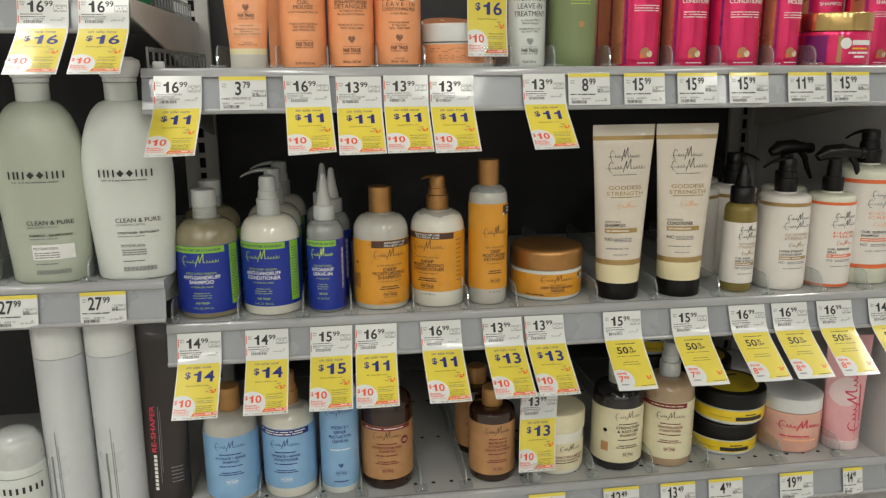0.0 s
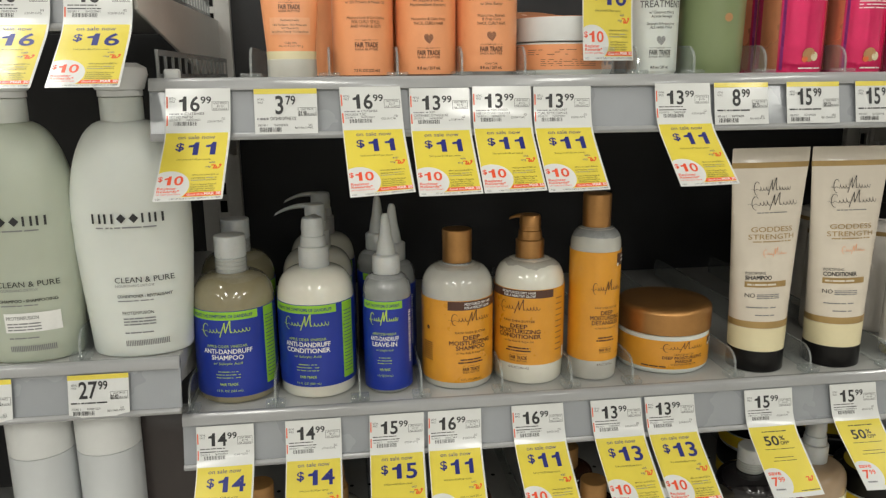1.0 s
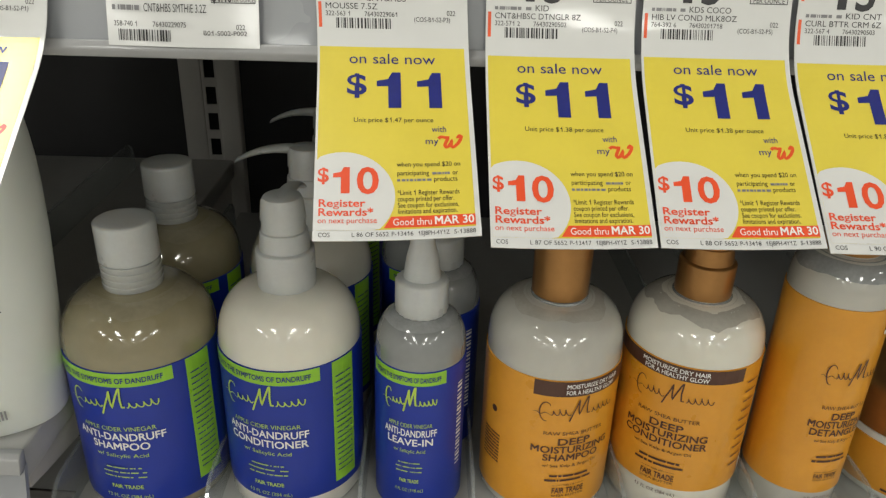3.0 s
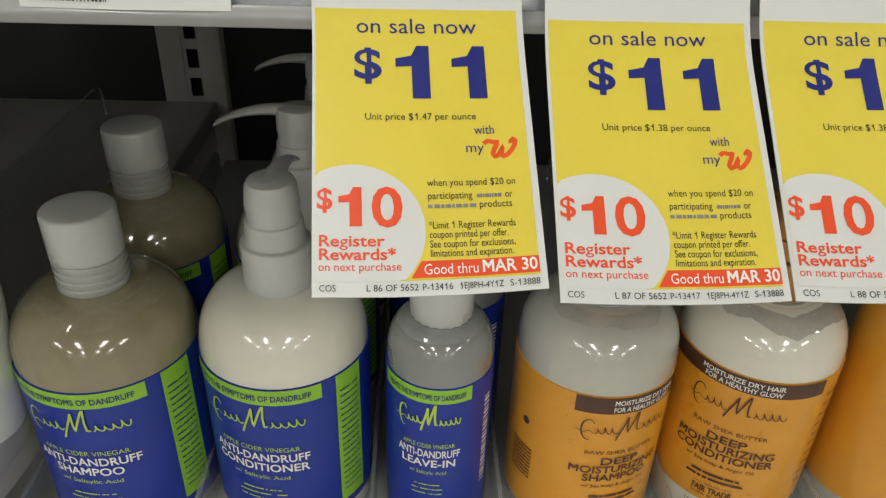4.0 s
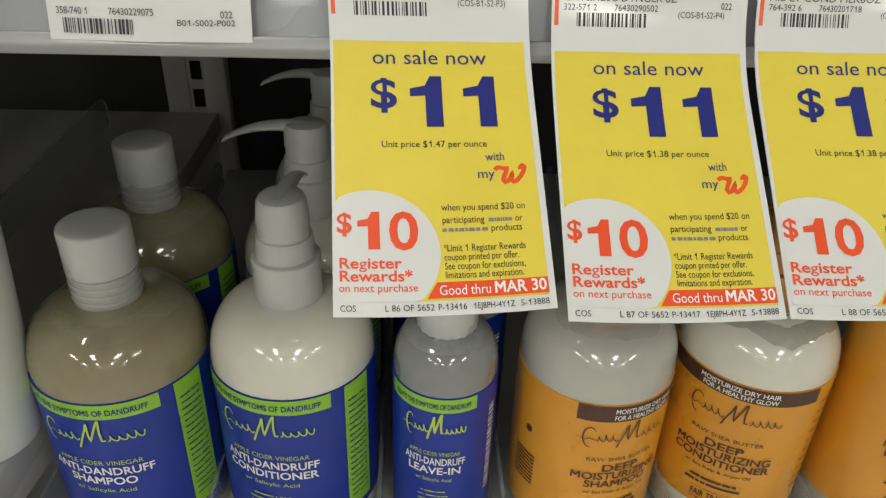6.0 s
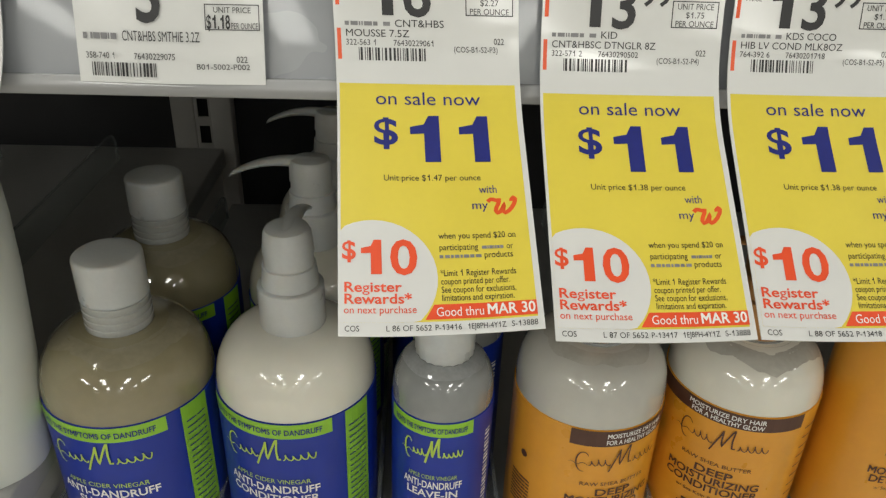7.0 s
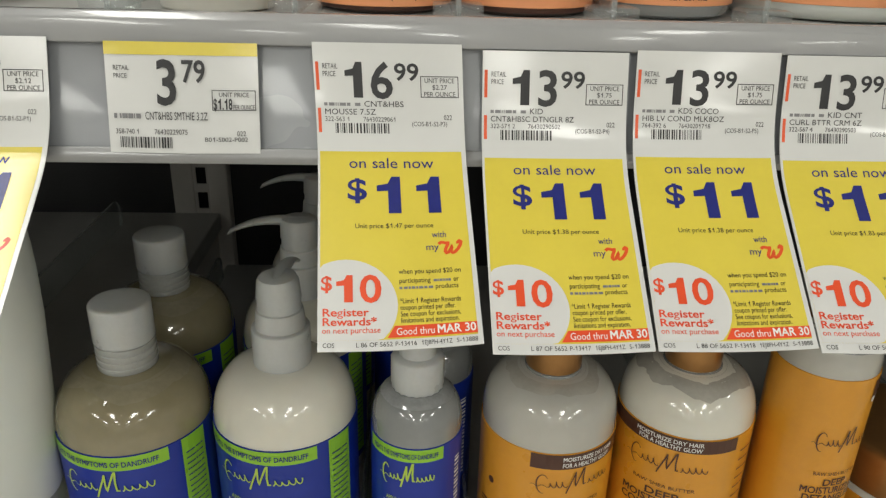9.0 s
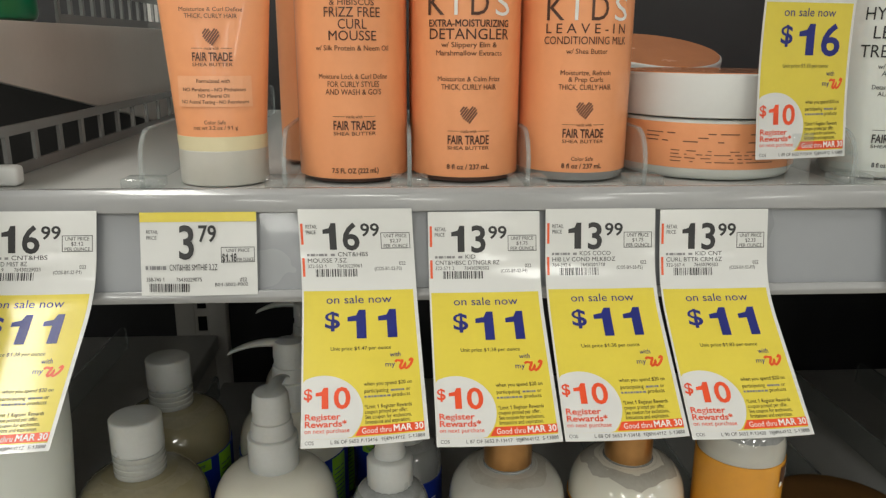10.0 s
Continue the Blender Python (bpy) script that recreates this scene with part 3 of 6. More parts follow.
FOLD, SQUEEZE = 0.0378, 0.984  # the printed yellow part starts at the fold and is a little squat


def tag_curve(a, b, length, turn_at):
    """Sheet that leaves the channel at a degrees from upright and swings out to b degrees: (y, z, angle) along it."""
    rows, y, z = [], 0.0, 0.0
    n = 44
    for i in range(n + 1):
        s = i / n
        q = min(1, max(0, (s - 0.12) / turn_at))
        th = radians(a + (b - a) * q * q * (3 - 2 * q))
        rows.append((y, z, th))
        y -= math.sin(th) * length / n
        z -= math.cos(th) * length / n
    return rows


def tag_surface(rows, length, skew=0.0, width=TW, twist=0.0):
    def at(u, v, off):
        d = -v if -v < FOLD else FOLD + (-v - FOLD) * SQUEEZE
        s = min(1.0, max(0.0, d / length)) * (len(rows) - 1)
        i = min(int(s), len(rows) - 2)
        q = s - i
        y, z, th = (rows[i][k] + (rows[i + 1][k] - rows[i][k]) * q for k in range(3))
        bow = 0.0012 * (2 * u / width) ** 2 * (-v / length)
        return (u + skew * (-v / length), y - (off + 0.0004) * math.cos(th) + bow, z + (off + 0.0004) * math.sin(th) + twist * u / width * (v / length) ** 2)
    return at


def sheet_mesh(surface, width, length, nu=6, nv=30):
    """The paper itself: a thin sheet with a front, a back and edges."""
    verts, faces = [], []
    for side in (0.0, -0.0004):
        for j in range(nv + 1):
            for i in range(nu + 1):
                verts.append(surface(-width / 2 + width * i / nu, -length * j / nv, side))
    m = (nu + 1) * (nv + 1)
    for j in range(nv):
        for i in range(nu):
            a = j * (nu + 1) + i
            faces.append((a, a + nu + 1, a + nu + 2, a + 1))
            faces.append((m + a, m + a + 1, m + a + nu + 2, m + a + nu + 1))
    for j in range(nv):
        a, b = j * (nu + 1), j * (nu + 1) + nu
        faces.append((a, m + a, m + a + nu + 1, a + nu + 1))
        faces.append((b, b + nu + 1, m + b + nu + 1, m + b))
    for i in range(nu):
        a = nv * (nu + 1) + i
        faces.append((a, m + a, m + a + 1, a + 1))
        faces.append((i, i + 1, m + i + 1, m + i))
    return mesh_of("paper", verts, faces, M["paper"], True, 50)


mm = 0.001


def price_head(sh, big, small, unit, lines, codes, red=True, fine=True):
    """The white upper part: retail price, unit price box, item lines and bar code."""
    L = -TW / 2
    if red:
        sh.rect("swoosh", L + 0.7 * mm, -16.2 * mm, L + 1.8 * mm, -6.6 * mm)
        sh.rect("swoosh", L + 0.7 * mm, -31.0 * mm, L + 1.8 * mm, -22.4 * mm)
    x = L + (3.0 if red else 2.8) * mm
    sh.text("black", "RETAIL", x, -8.9 * mm, 1.7 * mm, 5.4 * mm, "l")
    sh.text("black", "PRICE", x, -11.5 * mm, 1.7 * mm, 4.6 * mm, "l")
    w = 18.6 if len(big) == 2 else 9.4
    sh.text("black", big, L + 27.6 * mm, -18.7 * mm, 11.9 * mm, w * mm, "r", True)
    sh.text("black", small, L + 27.8 * mm, -12.5 * mm, 5.6 * mm, 8.9 * mm, "l", True)
    bx0, bx1, bt, bb = L + 37 * mm, L + 50.4 * mm, -11.0 * mm, -18.4 * mm
    for r in ((bx0, bb, bx1, bb + 0.28 * mm), (bx0, bt - 0.28 * mm, bx1, bt), (bx0, bb, bx0 + 0.28 * mm, bt), (bx1 - 0.28 * mm, bb, bx1, bt)):
        sh.rect("black", *r)
    sh.text("black", "UNIT PRICE", (bx0 + bx1) / 2, -13.3 * mm, 1.6 * mm, 10.6 * mm)
    sh.text("black", unit, (bx0 + bx1) / 2, -15.6 * mm, 1.6 * mm)
    sh.text("black", "PER OUNCE", (bx0 + bx1) / 2, -18.0 * mm, 1.6 * mm, 11.2 * mm)
    y = -21.8
    for k, (bar, s, wid) in enumerate(lines):
        u = x
        if bar and not s:
            sh.bars("black", u, u + (bar + 12) * mm, y * mm + 0.3 * mm, 0.8 * mm, 5)
        elif bar:
            sh.bars("grey", u, u + bar * mm, y * mm + 0.2 * mm, 1.1 * mm, 12)
            u += (bar + 0.9) * mm
        if s:
            sh.text("black", s, u, y * mm, 1.95 * mm, wid * mm, "l")
        y -= 2.8
    sh.text("black", codes[0], x, -27.0 * mm, 1.6 * mm, 8.9 * mm, "l")
    sh.text("black", codes[1], L + 16.4 * mm, -27.0 * mm, 1.6 * mm, 11.7 * mm, "l")
    sh.text("black", "022", L + 44.8 * mm, -26.2 * mm, 1.7 * mm, 3.0 * mm, "l")
    sh.text("black", codes[2], L + 33.4 * mm, -28.5 * mm, 1.6 * mm, 12.6 * mm, "l")
    rng = random.Random(codes[1])
    u = L + 6.6 * mm
    while u < L + 25 * mm:
        w = rng.choice((0.22, 0.22, 0.42, 0.62)) * mm
        sh.rect("black", u, -31.2 * mm, u + w, -27.6 * mm)
        u += w + rng.choice((0.25, 0.4, 0.6)) * mm


def w_mark(sh, x, y):
    """The shop's small red mark, as plain strokes."""
    bow = [(-0.3, 3.9), (0.5, 4.6), (1.3, 4.5), (2.1, 4.2), (2.9, 4.5), (2.6, 3.4), (2.0, 2.2), (1.7, 1.1), (2.1, 0.4), (2.9, 0.8), (3.7, 2.0), (4.2, 3.3), (3.8, 2.0), (3.7, 1.0), (4.2, 0.4), (5.1, 0.9), (6.1, 2.0), (6.9, 3.4), (7.2, 4.6), (6.7, 5.1), (6.1, 4.4), (6.2, 3.4)]
    pts = []
    for (a, b), (c, d) in zip(bow, bow[1:]):
        pts += [(x + (a + (c - a) * q) * mm, y + (b + (d - b) * q) * mm) for q in (0, 0.5)]
    sh.stroke("swoosh", pts, 1.15 * mm, 2, False)


def yellow_field(sh, top, bottom, circle):
    L = -TW / 2
    sh.rect("yellow", L + 0.8 * mm, -bottom * mm, L + 50.4 * mm, -top * mm)
    u, v, r = circle
    sh.disc("paper", L + u * mm, -v * mm, r * mm, 2, 40, (L + 0.8 * mm, -bottom * mm, 1, 1))


def reward_print(sh, price, unit, serial, lot):
    L = -TW / 2
    yellow_field(sh, 37.8, 108.4, (9.3, 96.4, 16.4))
    sh.text("navy", "on sale now", L + 25.5 * mm, -44.2 * mm, 3.9 * mm, 29.6 * mm, layer=3)
    sh.text("navy", "$", L + 13.4 * mm, -56.8 * mm, 8.2 * mm, 7.4 * mm, bold=True, layer=3)
    sh.text("navy", price, L + 17.9 * mm, -62.4 * mm, 14.4 * mm, 27.2 * mm, "l", True, layer=3)
    sh.text("black", "Unit price " + unit + " per ounce", L + 25.6 * mm, -68.2 * mm, 1.8 * mm, 26.4 * mm, layer=3)
    sh.text("navy", "with", L + 40.5 * mm, -72.2 * mm, 2.4 * mm, 4.9 * mm, layer=3)
    sh.text("navy", "my", L + 37.9 * mm, -77.0 * mm, 2.5 * mm, 4.4 * mm, layer=3)
    w_mark(sh, L + 40.4 * mm, -78.7 * mm)
    sh.text("red", "$", L + 2.9 * mm, -91.2 * mm, 5.0 * mm, 4.0 * mm, bold=True, layer=4)
    sh.text("red", "10", L + 4.6 * mm, -95.4 * mm, 9.4 * mm, 16.2 * mm, "l", True, layer=4)
    sh.text("red", "Register", L + 1.4 * mm, -100.2 * mm, 2.6 * mm, 14.9 * mm, "l", True, layer=4)
    sh.text("red", "Rewards*", L + 1.4 * mm, -103.4 * mm, 2.6 * mm, 17.4 * mm, "l", True, layer=4)
    sh.text("red", "on next purchase", L + 1.4 * mm, -106.0 * mm, 1.9 * mm, 18.6 * mm, "l", layer=4)
    rows = ((85.6, "when you spend $20 on", 20.4), (96.2, "*Limit 1 Register Rewards", 19.6), (98.5, "coupon printed per offer.", 17.8), (100.8, "See coupon for exclusions,", 19.2), (103.0, "limitations and expiration.", 18.6))
    for v, s, w in rows:
        sh.text("black", s, L + 26.4 * mm, -v * mm, 1.75 * mm, w * mm, "l", layer=3)
    sh.text("black", "participating", L + 26.4 * mm, -88.9 * mm, 1.75 * mm, 10.2 * mm, "l", layer=3)
    sh.bars("grey", L + 37.6 * mm, L + 43.4 * mm, -88.75 * mm, 0.9 * mm, 7, 3)
    sh.text("black", "or", L + 44.0 * mm, -88.9 * mm, 1.75 * mm, 1.8 * mm, "l", layer=3)
    sh.bars("grey", L + 26.4 * mm, L + 37.6 * mm, -91.15 * mm, 0.9 * mm, 11, 3)
    sh.text("black", "products", L + 38.0 * mm, -91.3 * mm, 1.75 * mm, 7.6 * mm, "l", layer=3)
    sh.add("red", 3, [(L + 22.0 * mm, -107.9 * mm), (L + 36.0 * mm, -107.9 * mm), (L + 50.4 * mm, -107.9 * mm), (L + 50.4 * mm, -103.9 * mm), (L + 36 * mm, -103.9 * mm), (L + 24.4 * mm, -103.9 * mm)], [(0, 1, 4, 5), (1, 2, 3, 4)])
    sh.text("white", "Good thru", L + 24.8 * mm, -107.1 * mm, 2.4 * mm, 12.2 * mm, "l", layer=4)
    sh.text("white", "MAR 30", L + 37.6 * mm, -107.1 * mm, 2.8 * mm, 12.4 * mm, "l", True, layer=4)
    for s, u, w in (("COS", 1.6, 3.8), ("L " + serial + " OF 5652", 12.0, 11.6), (lot, 24.3, 6.8), ("1EJ8PH-4Y1Z", 32.4, 9.8), ("S-13888", 43.5, 6.8)):
        sh.text("black", s, L + u * mm, -110.7 * mm, 1.5 * mm, w * mm, "l")


def half_print(sh, save, cents):
    L = -TW / 2
    yellow_field(sh, 38.0, 107.5, (8.5, 97.0, 15.5))
    sh.bars("black", L + 13 * mm, L + 40 * mm, -44.0 * mm, 1.0 * mm, 6, 3)
    sh.text("black", "50", L + 12.0 * mm, -58.0 * mm, 9.6 * mm, 16.0 * mm, "l", True, layer=3)
    sh.text("black", "%", L + 32.0 * mm, -53.0 * mm, 4.4 * mm, 5.6 * mm, bold=True, layer=3)
    sh.text("black", "OFF*", L + 33.4 * mm, -58.0 * mm, 3.6 * mm, 9.6 * mm, bold=True, layer=3)
    sh.bars("black", L + 10 * mm, L + 42 * mm, -62.6 * mm, 0.6 * mm, 5, 3)
    sh.bars("black", L + 16 * mm, L + 37 * mm, -71.5 * mm, 0.6 * mm, 3, 3)
    sh.bars("black", L + 14 * mm, L + 39 * mm, -75.0 * mm, 0.6 * mm, 4, 3)
    sh.text("red", "save", L + 3.0 * mm, -89.0 * mm, 4.4 * mm, 13.0 * mm, "l", True, layer=4)
    sh.text("red", save, L + 4.0 * mm, -100.0 * mm, 8.6 * mm, 6.4 * mm, "l", True, layer=4)
    sh.text("red", cents, L + 11.0 * mm, -96.0 * mm, 4.6 * mm, 6.6 * mm, "l", True, layer=4)
    sh.bars("grey", L + 5 * mm, L + 15 * mm, -104.5 * mm, 1.6 * mm, 3, 4)
    w_mark(sh, L + 40.0 * mm, -97.5 * mm)
    sh.bars("black", L + 30 * mm, L + 50 * mm, -106.5 * mm, 0.8 * mm, 4, 3)


def small_print(sh, big, small, unit, lines, codes, H):
    L = -TW / 2
    sh.rect("yellow", L, -4.4 * mm, L + TW, 0.0)
    sh.text("black", "RETAIL", L + 2.8 * mm, -9.6 * mm, 1.5 * mm, 5.4 * mm, "l")
    sh.text("black", "PRICE", L + 2.8 * mm, -12.3 * mm, 1.5 * mm, 4.6 * mm, "l")
    w = 8.4 if len(big) == 1 else 16.0
    sh.text("black", big, L + 25.0 * mm, -21.0 * mm, 14.6 * mm, w * mm, "r", True)
    sh.text("black", small, L + 25.8 * mm, -13.4 * mm, 7.2 * mm, 8.4 * mm, "l", True)
    bx0, bx1, bt, bb = L + 36 * mm, L + 51 * mm, -16 * mm, -23 * mm
    for r in ((bx0, bb, bx1, bb + 0.25 * mm), (bx0, bt - 0.25 * mm, bx1, bt), (bx0, bb, bx0 + 0.25 * mm, bt), (bx1 - 0.25 * mm, bb, bx1, bt)):
        sh.rect("black", *r)
    sh.text("black", "UNIT PRICE", L + 43.6 * mm, -18.3 * mm, 1.5 * mm, 10.4 * mm)
    sh.text("black", unit, L + 36.4 * mm, -22.6 * mm, 3.6 * mm, 6.6 * mm, "l", True)
    sh.text("black", "PER OUNCE", L + 43.2 * mm, -22.6 * mm, 1.6 * mm, 7.4 * mm, "l")
    for bar, s, wid in lines:
        if bar:
            sh.bars("grey", L + 2.2 * mm, L + (2.2 + bar) * mm, -26.1 * mm, 1.7 * mm, 10)
        if s:
            sh.text("black", s, L + (3.4 + bar) * mm, -26.4 * mm, 2.7 * mm, wid * mm, "l")
        else:
            sh.bars("black", L + 2.2 * mm, L + 34 * mm, -25.8 * mm, 1.2 * mm, 7)
    sh.text("black", codes[0], L + 2.4 * mm, -31.4 * mm, 1.7 * mm, 8.4 * mm, "l")
    sh.text("black", codes[1], L + 15.8 * mm, -31.4 * mm, 1.7 * mm, 11.6 * mm, "l")
    sh.text("black", "022", L + 44.2 * mm, -31.8 * mm, 1.7 * mm, 3.2 * mm, "l")
    sh.text("black", codes[2], L + 33.0 * mm, -33.8 * mm, 1.5 * mm, 15 * mm, "l")
    rng = random.Random(codes[1])
    u = L + 3.8 * mm
    while u < L + 22 * mm:
        w = rng.choice((0.22, 0.22, 0.42, 0.62)) * mm
        sh.rect("black", u, -36.2 * mm, u + w, -32.4 * mm)
        u += w + rng.choice((0.25, 0.4, 0.6)) * mm


CURVE = tag_curve(13, 51, TL, 0.38)
INK = {"yellow": "yellow_panel", "paper": "white_circle", "swoosh": "red_mark", "navy": "blue_print", "red": "red_print", "black": "black_print", "white": "white_print", "grey": "grey_print"}
GENERIC = ((11, "", 0), (14, "", 0))
CODES = ("322-563 1", "76430229061", "(COS-B1-S2-P3)")


def sale_tag(x, y, z, skew, printer, label, turn=0.0, curve=None, twist=0.0):
    tg = thing("sale_tag", pose(x, y, z, 0, 0, turn), label, "price tag", "sale tags on the shelf edges")
    surf = tag_surface(curve or CURVE, TL, skew, TW, twist)
    part("paper", sheet_mesh(surf, TW, FOLD + (TL - FOLD) / SQUEEZE), tg)
    sh = Sheet()
    printer(sh)
    sh.lay(surf, tg, INK, 0.00007, 0.0025)
    return tg


def reward(price, cents, unit, sale, unit2, lines=GENERIC, codes=CODES, serial="86", lot="P-13416"):
    def go(sh):
        price_head(sh, price, cents, unit, lines, codes)
        reward_print(sh, sale, unit2, serial, lot)
    return go


def half(price, cents, save, cents2):
    def go(sh):
        price_head(sh, price, cents, "$1.45", GENERIC, ("438-216 4", "81599502412", "(COS-B1-S3-P2)"), red=False)
        half_print(sh, save, cents2)
    return go


RW = "white and yellow sale tag, %s now $%s, on shelf edge"
TY, TZ = 0.9280, TOP - 0.0062
DROP = {"87": 0.0018, "88": 0.0008, "90": 0.0015}
for x, skew, big, sale, unit, unit2, lines, codes, serial, lot in (
    (-0.1660, -0.003, "16", "11", "$2.12", "$1.38", ((11, "CNT&HBS", 16), (0, "MST HD MIST 8Z", 19)), ("322-541 9", "76430229023", "(COS-B1-S2-P1)"), "85", "P-13415"),
    (-0.0245, 0.0055, "16", "11", "$2.27", "$1.47", ((13, "CNT&HBS", 14), (0, "MOUSSE 7.5Z", 18)), CODES, "86", "P-13416"),
    (0.0350, 0.001, "13", "11", "$1.75", "$1.38", ((13, "KID", 5), (0, "CNT&HBSC DTNGLR 8Z", 30)), ("322-571 2", "76430290502", "(COS-B1-S2-P4)"), "87", "P-13417"),
    (0.0900, -0.001, "13", "11", "$1.75", "$1.38", ((12, "KDS COCO", 15), (0, "HIB LV COND MLK8OZ", 30)), ("764-392 6", "76430201718", "(COS-B1-S2-P5)"), "88", "P-13418"),
    (0.1445, -0.002, "13", "11", "$2.33", "$1.83", ((13, "KID CNT", 13), (0, "CURL BTTR CRM 6Z", 27)), ("322-567 4", "76430290503", "(COS-B1-S2-P7)"), "90", "P-13420"),
    (0.2560, 0.000, "13", "11", "$1.75", "$1.38", GENERIC, ("322-590 2", "76430290541", "(COS-B1-S2-P8)"), "91", "P-13421"),
):
    sale_tag(x, TY, TZ - DROP.get(serial, 0.0), skew, reward(big, "99", unit, sale, unit2, lines, codes, serial, lot), RW % (big + ".99", sale), twist=0.0030 if serial == "86" else 0.0010)
for k, (x, skew, big, sale) in enumerate(((-0.169, -0.001, "14", "14"), (-0.088, -0.001, "14", "14"), (-0.009, -0.003, "15", "15"), (0.047, -0.003, "16", "11"), (0.129, 0.004, "16", "11"), (0.209, 0.006, "13", "13"), (0.265, 0.006, "13", "13"))):
    sale_tag(along(x, 0.0015), 0.9375, MID - 0.0085, skew, reward(big, "99", "$1.15", sale, "$1.08", serial=str(92 + k), lot="P-134%d" % (22 + k)), RW % (big + ".99", sale))
for x, skew, big, save, c in ((0.371, 0.002, "15", "7", "99"), (0.464, 0.005, "15", "7", "99"), (0.545, 0.010, "16", "8", "49"), (0.606, 0.008, "16", "8", "49"), (0.671, 0.006, "16", "8", "49"), (0.746, 0.006, "14", "7", "49")):
    sale_tag(along(x, 0.0015), 0.9375, MID - 0.0085, skew, half(big, "99", save, c), "white and yellow half-price tag, %s.99, on shelf edge" % big)
for x in (-0.399, -0.2985, -0.2365):
    sale_tag(x, TY, UL - 0.0085, 0.002 if x < -0.3 else 0.0, reward("16", "99", "$0.50", "16", "$0.47", serial="82", lot="P-13411"), RW % ("16.99", "16"))

STRAIGHT = tag_curve(13.5, 13.5, 0.038, 1)


def small_tag(x, y, z, big, small, unit, lines, codes, squeeze=1.0):
    tg = thing("price_tag", pose(x, y, z) @ Matrix.Diagonal((squeeze, 1, 1, 1)), "small white paper price ticket, $%s.%s, with a yellow top edge" % (big, small), "price tag", "price tickets on the shelf edges")
    surf = tag_surface(STRAIGHT, 0.038)
    part("paper", sheet_mesh(surf, TW, 0.038, 2, 6), tg)
    sh = Sheet()
    small_print(sh, big, small, unit, lines, codes, 38)
    sh.lay(surf, tg, INK)


UNREAD = ((0, "", 0),)
SC = ("358-740 1", "76430229075", "B01-S002-P002")
small_tag(-0.0952, TY, TZ - 0.0010, "3", "79", "$1.18", ((9.5, "CNT&HBS SMTHIE 3.2Z", 21.5),), SC)
for x, big, sm, unit in ((0.308, "8", "99", "$0.75"), (0.378, "15", "99", "$1.33"), (0.446, "15", "99", "$1.33"), (0.513, "15", "99", "$1.33"), (0.590, "11", "99", "$1.60"), (0.648, "15", "99", "$1.99")):
    small_tag(along(x, 0.004), TY, TZ, big, sm, unit, UNREAD, ("402-118 7", "85010200" + str(int(x * 1000)), "B01-S002-P0" + str(10 + int(x * 20))))
for x in (-0.2740, -0.3730):
    small_tag(x, 0.9375, NEX - 0.0085, "27", "99", "$0.82", UNREAD, ("377-902 5", "60508411" + str(int(-x * 1000)), "B01-S003-P001"))
for x, big, sm, sq in ((0.278, "12", "49", 1), (0.385, "12", "49", 1), (0.468, "13", "49", 1), (0.539, "4", "99", 1), (0.646, "19", "99", 1), (0.7325, "14", "49", 0.6)):
    small_tag(along(x), 0.9375, LOW - 0.0085, big, sm, "$1.05", UNREAD, ("419-335 8", "89624300" + str(int(x * 1000)), "B01-S004-P0" + str(10 + int(x * 20))), sq)


def clip_tag(x, y, z, skew, printer, label, lean, turn, foot):
    """A sale tag standing in a clear clip on the shelf."""
    flat = tag_curve(lean - 5, lean + 5, TL, 0.8)
    tg = sale_tag(x, y, z, skew, printer, label, turn, flat)
    low = z - TL * math.cos(radians(lean))
    by = -TL * math.sin(radians(lean))
    part("clip", box("clip", -0.006 + skew, 0.006 + skew, by + 0.001, by + 0.004, foot - z, low - z + 0.012, M["clear"], 0.0006), tg, "clear plastic tag clip")


clip_tag(0.1925, 0.951, 1.549, -0.003, reward("16", "99", "$1.41", "16", "$1.33", serial="89", lot="P-13419"), "white and yellow paper sale tag, $16, standing before a jar", 5, 13, TOP + 0.001)
clip_tag(0.2725, 0.968, 0.990, -0.006, reward("13", "99", "$1.17", "13", "$1.08", serial="99", lot="P-13429"), "white and yellow paper sale tag, $13, standing before a cream jar", 11, 0, LOW + 0.001)


# ---- bottles, jars and tubes ----
def put_print(sheet, surface, parent):
    sheet.lay(surface, parent, {"black": "dark_print", "white": "white_print"})


def cap_flip(parent, z0, z1, r, material, label):
    """A disc-top cap: a clearer ribbed skirt below, a plain lid with a slightly domed top above a seam."""
    h = z1 - z0
    prof = [(z0, r - 0.0010, r - 0.0010)]
    for k in range(4):
        z = z0 + h * (0.02 + 0.10 * k)
        prof += [(z, r - 0.0004, r - 0.0004), (z + 0.0006, r, r), (z + h * 0.085, r, r), (z + h * 0.095, r - 0.0004, r - 0.0004)]
    skirt = part("cap_skirt", loft("cap_skirt", prof, M["frost_skirt"]), parent, "clearer frosted skirt")
    prof = [(z0 + h * 0.40, r - 0.0008, r - 0.0008)] + rounded(z0 + h * 0.43, z1, r, 0.0006, 0.0016)
    prof += [(z1 + 0.0002, r * 0.7, r * 0.7), (z1 + 0.0004, r * 0.35, r * 0.35)]
    part("cap", loft("cap", prof, material), parent, label)
    return skirt


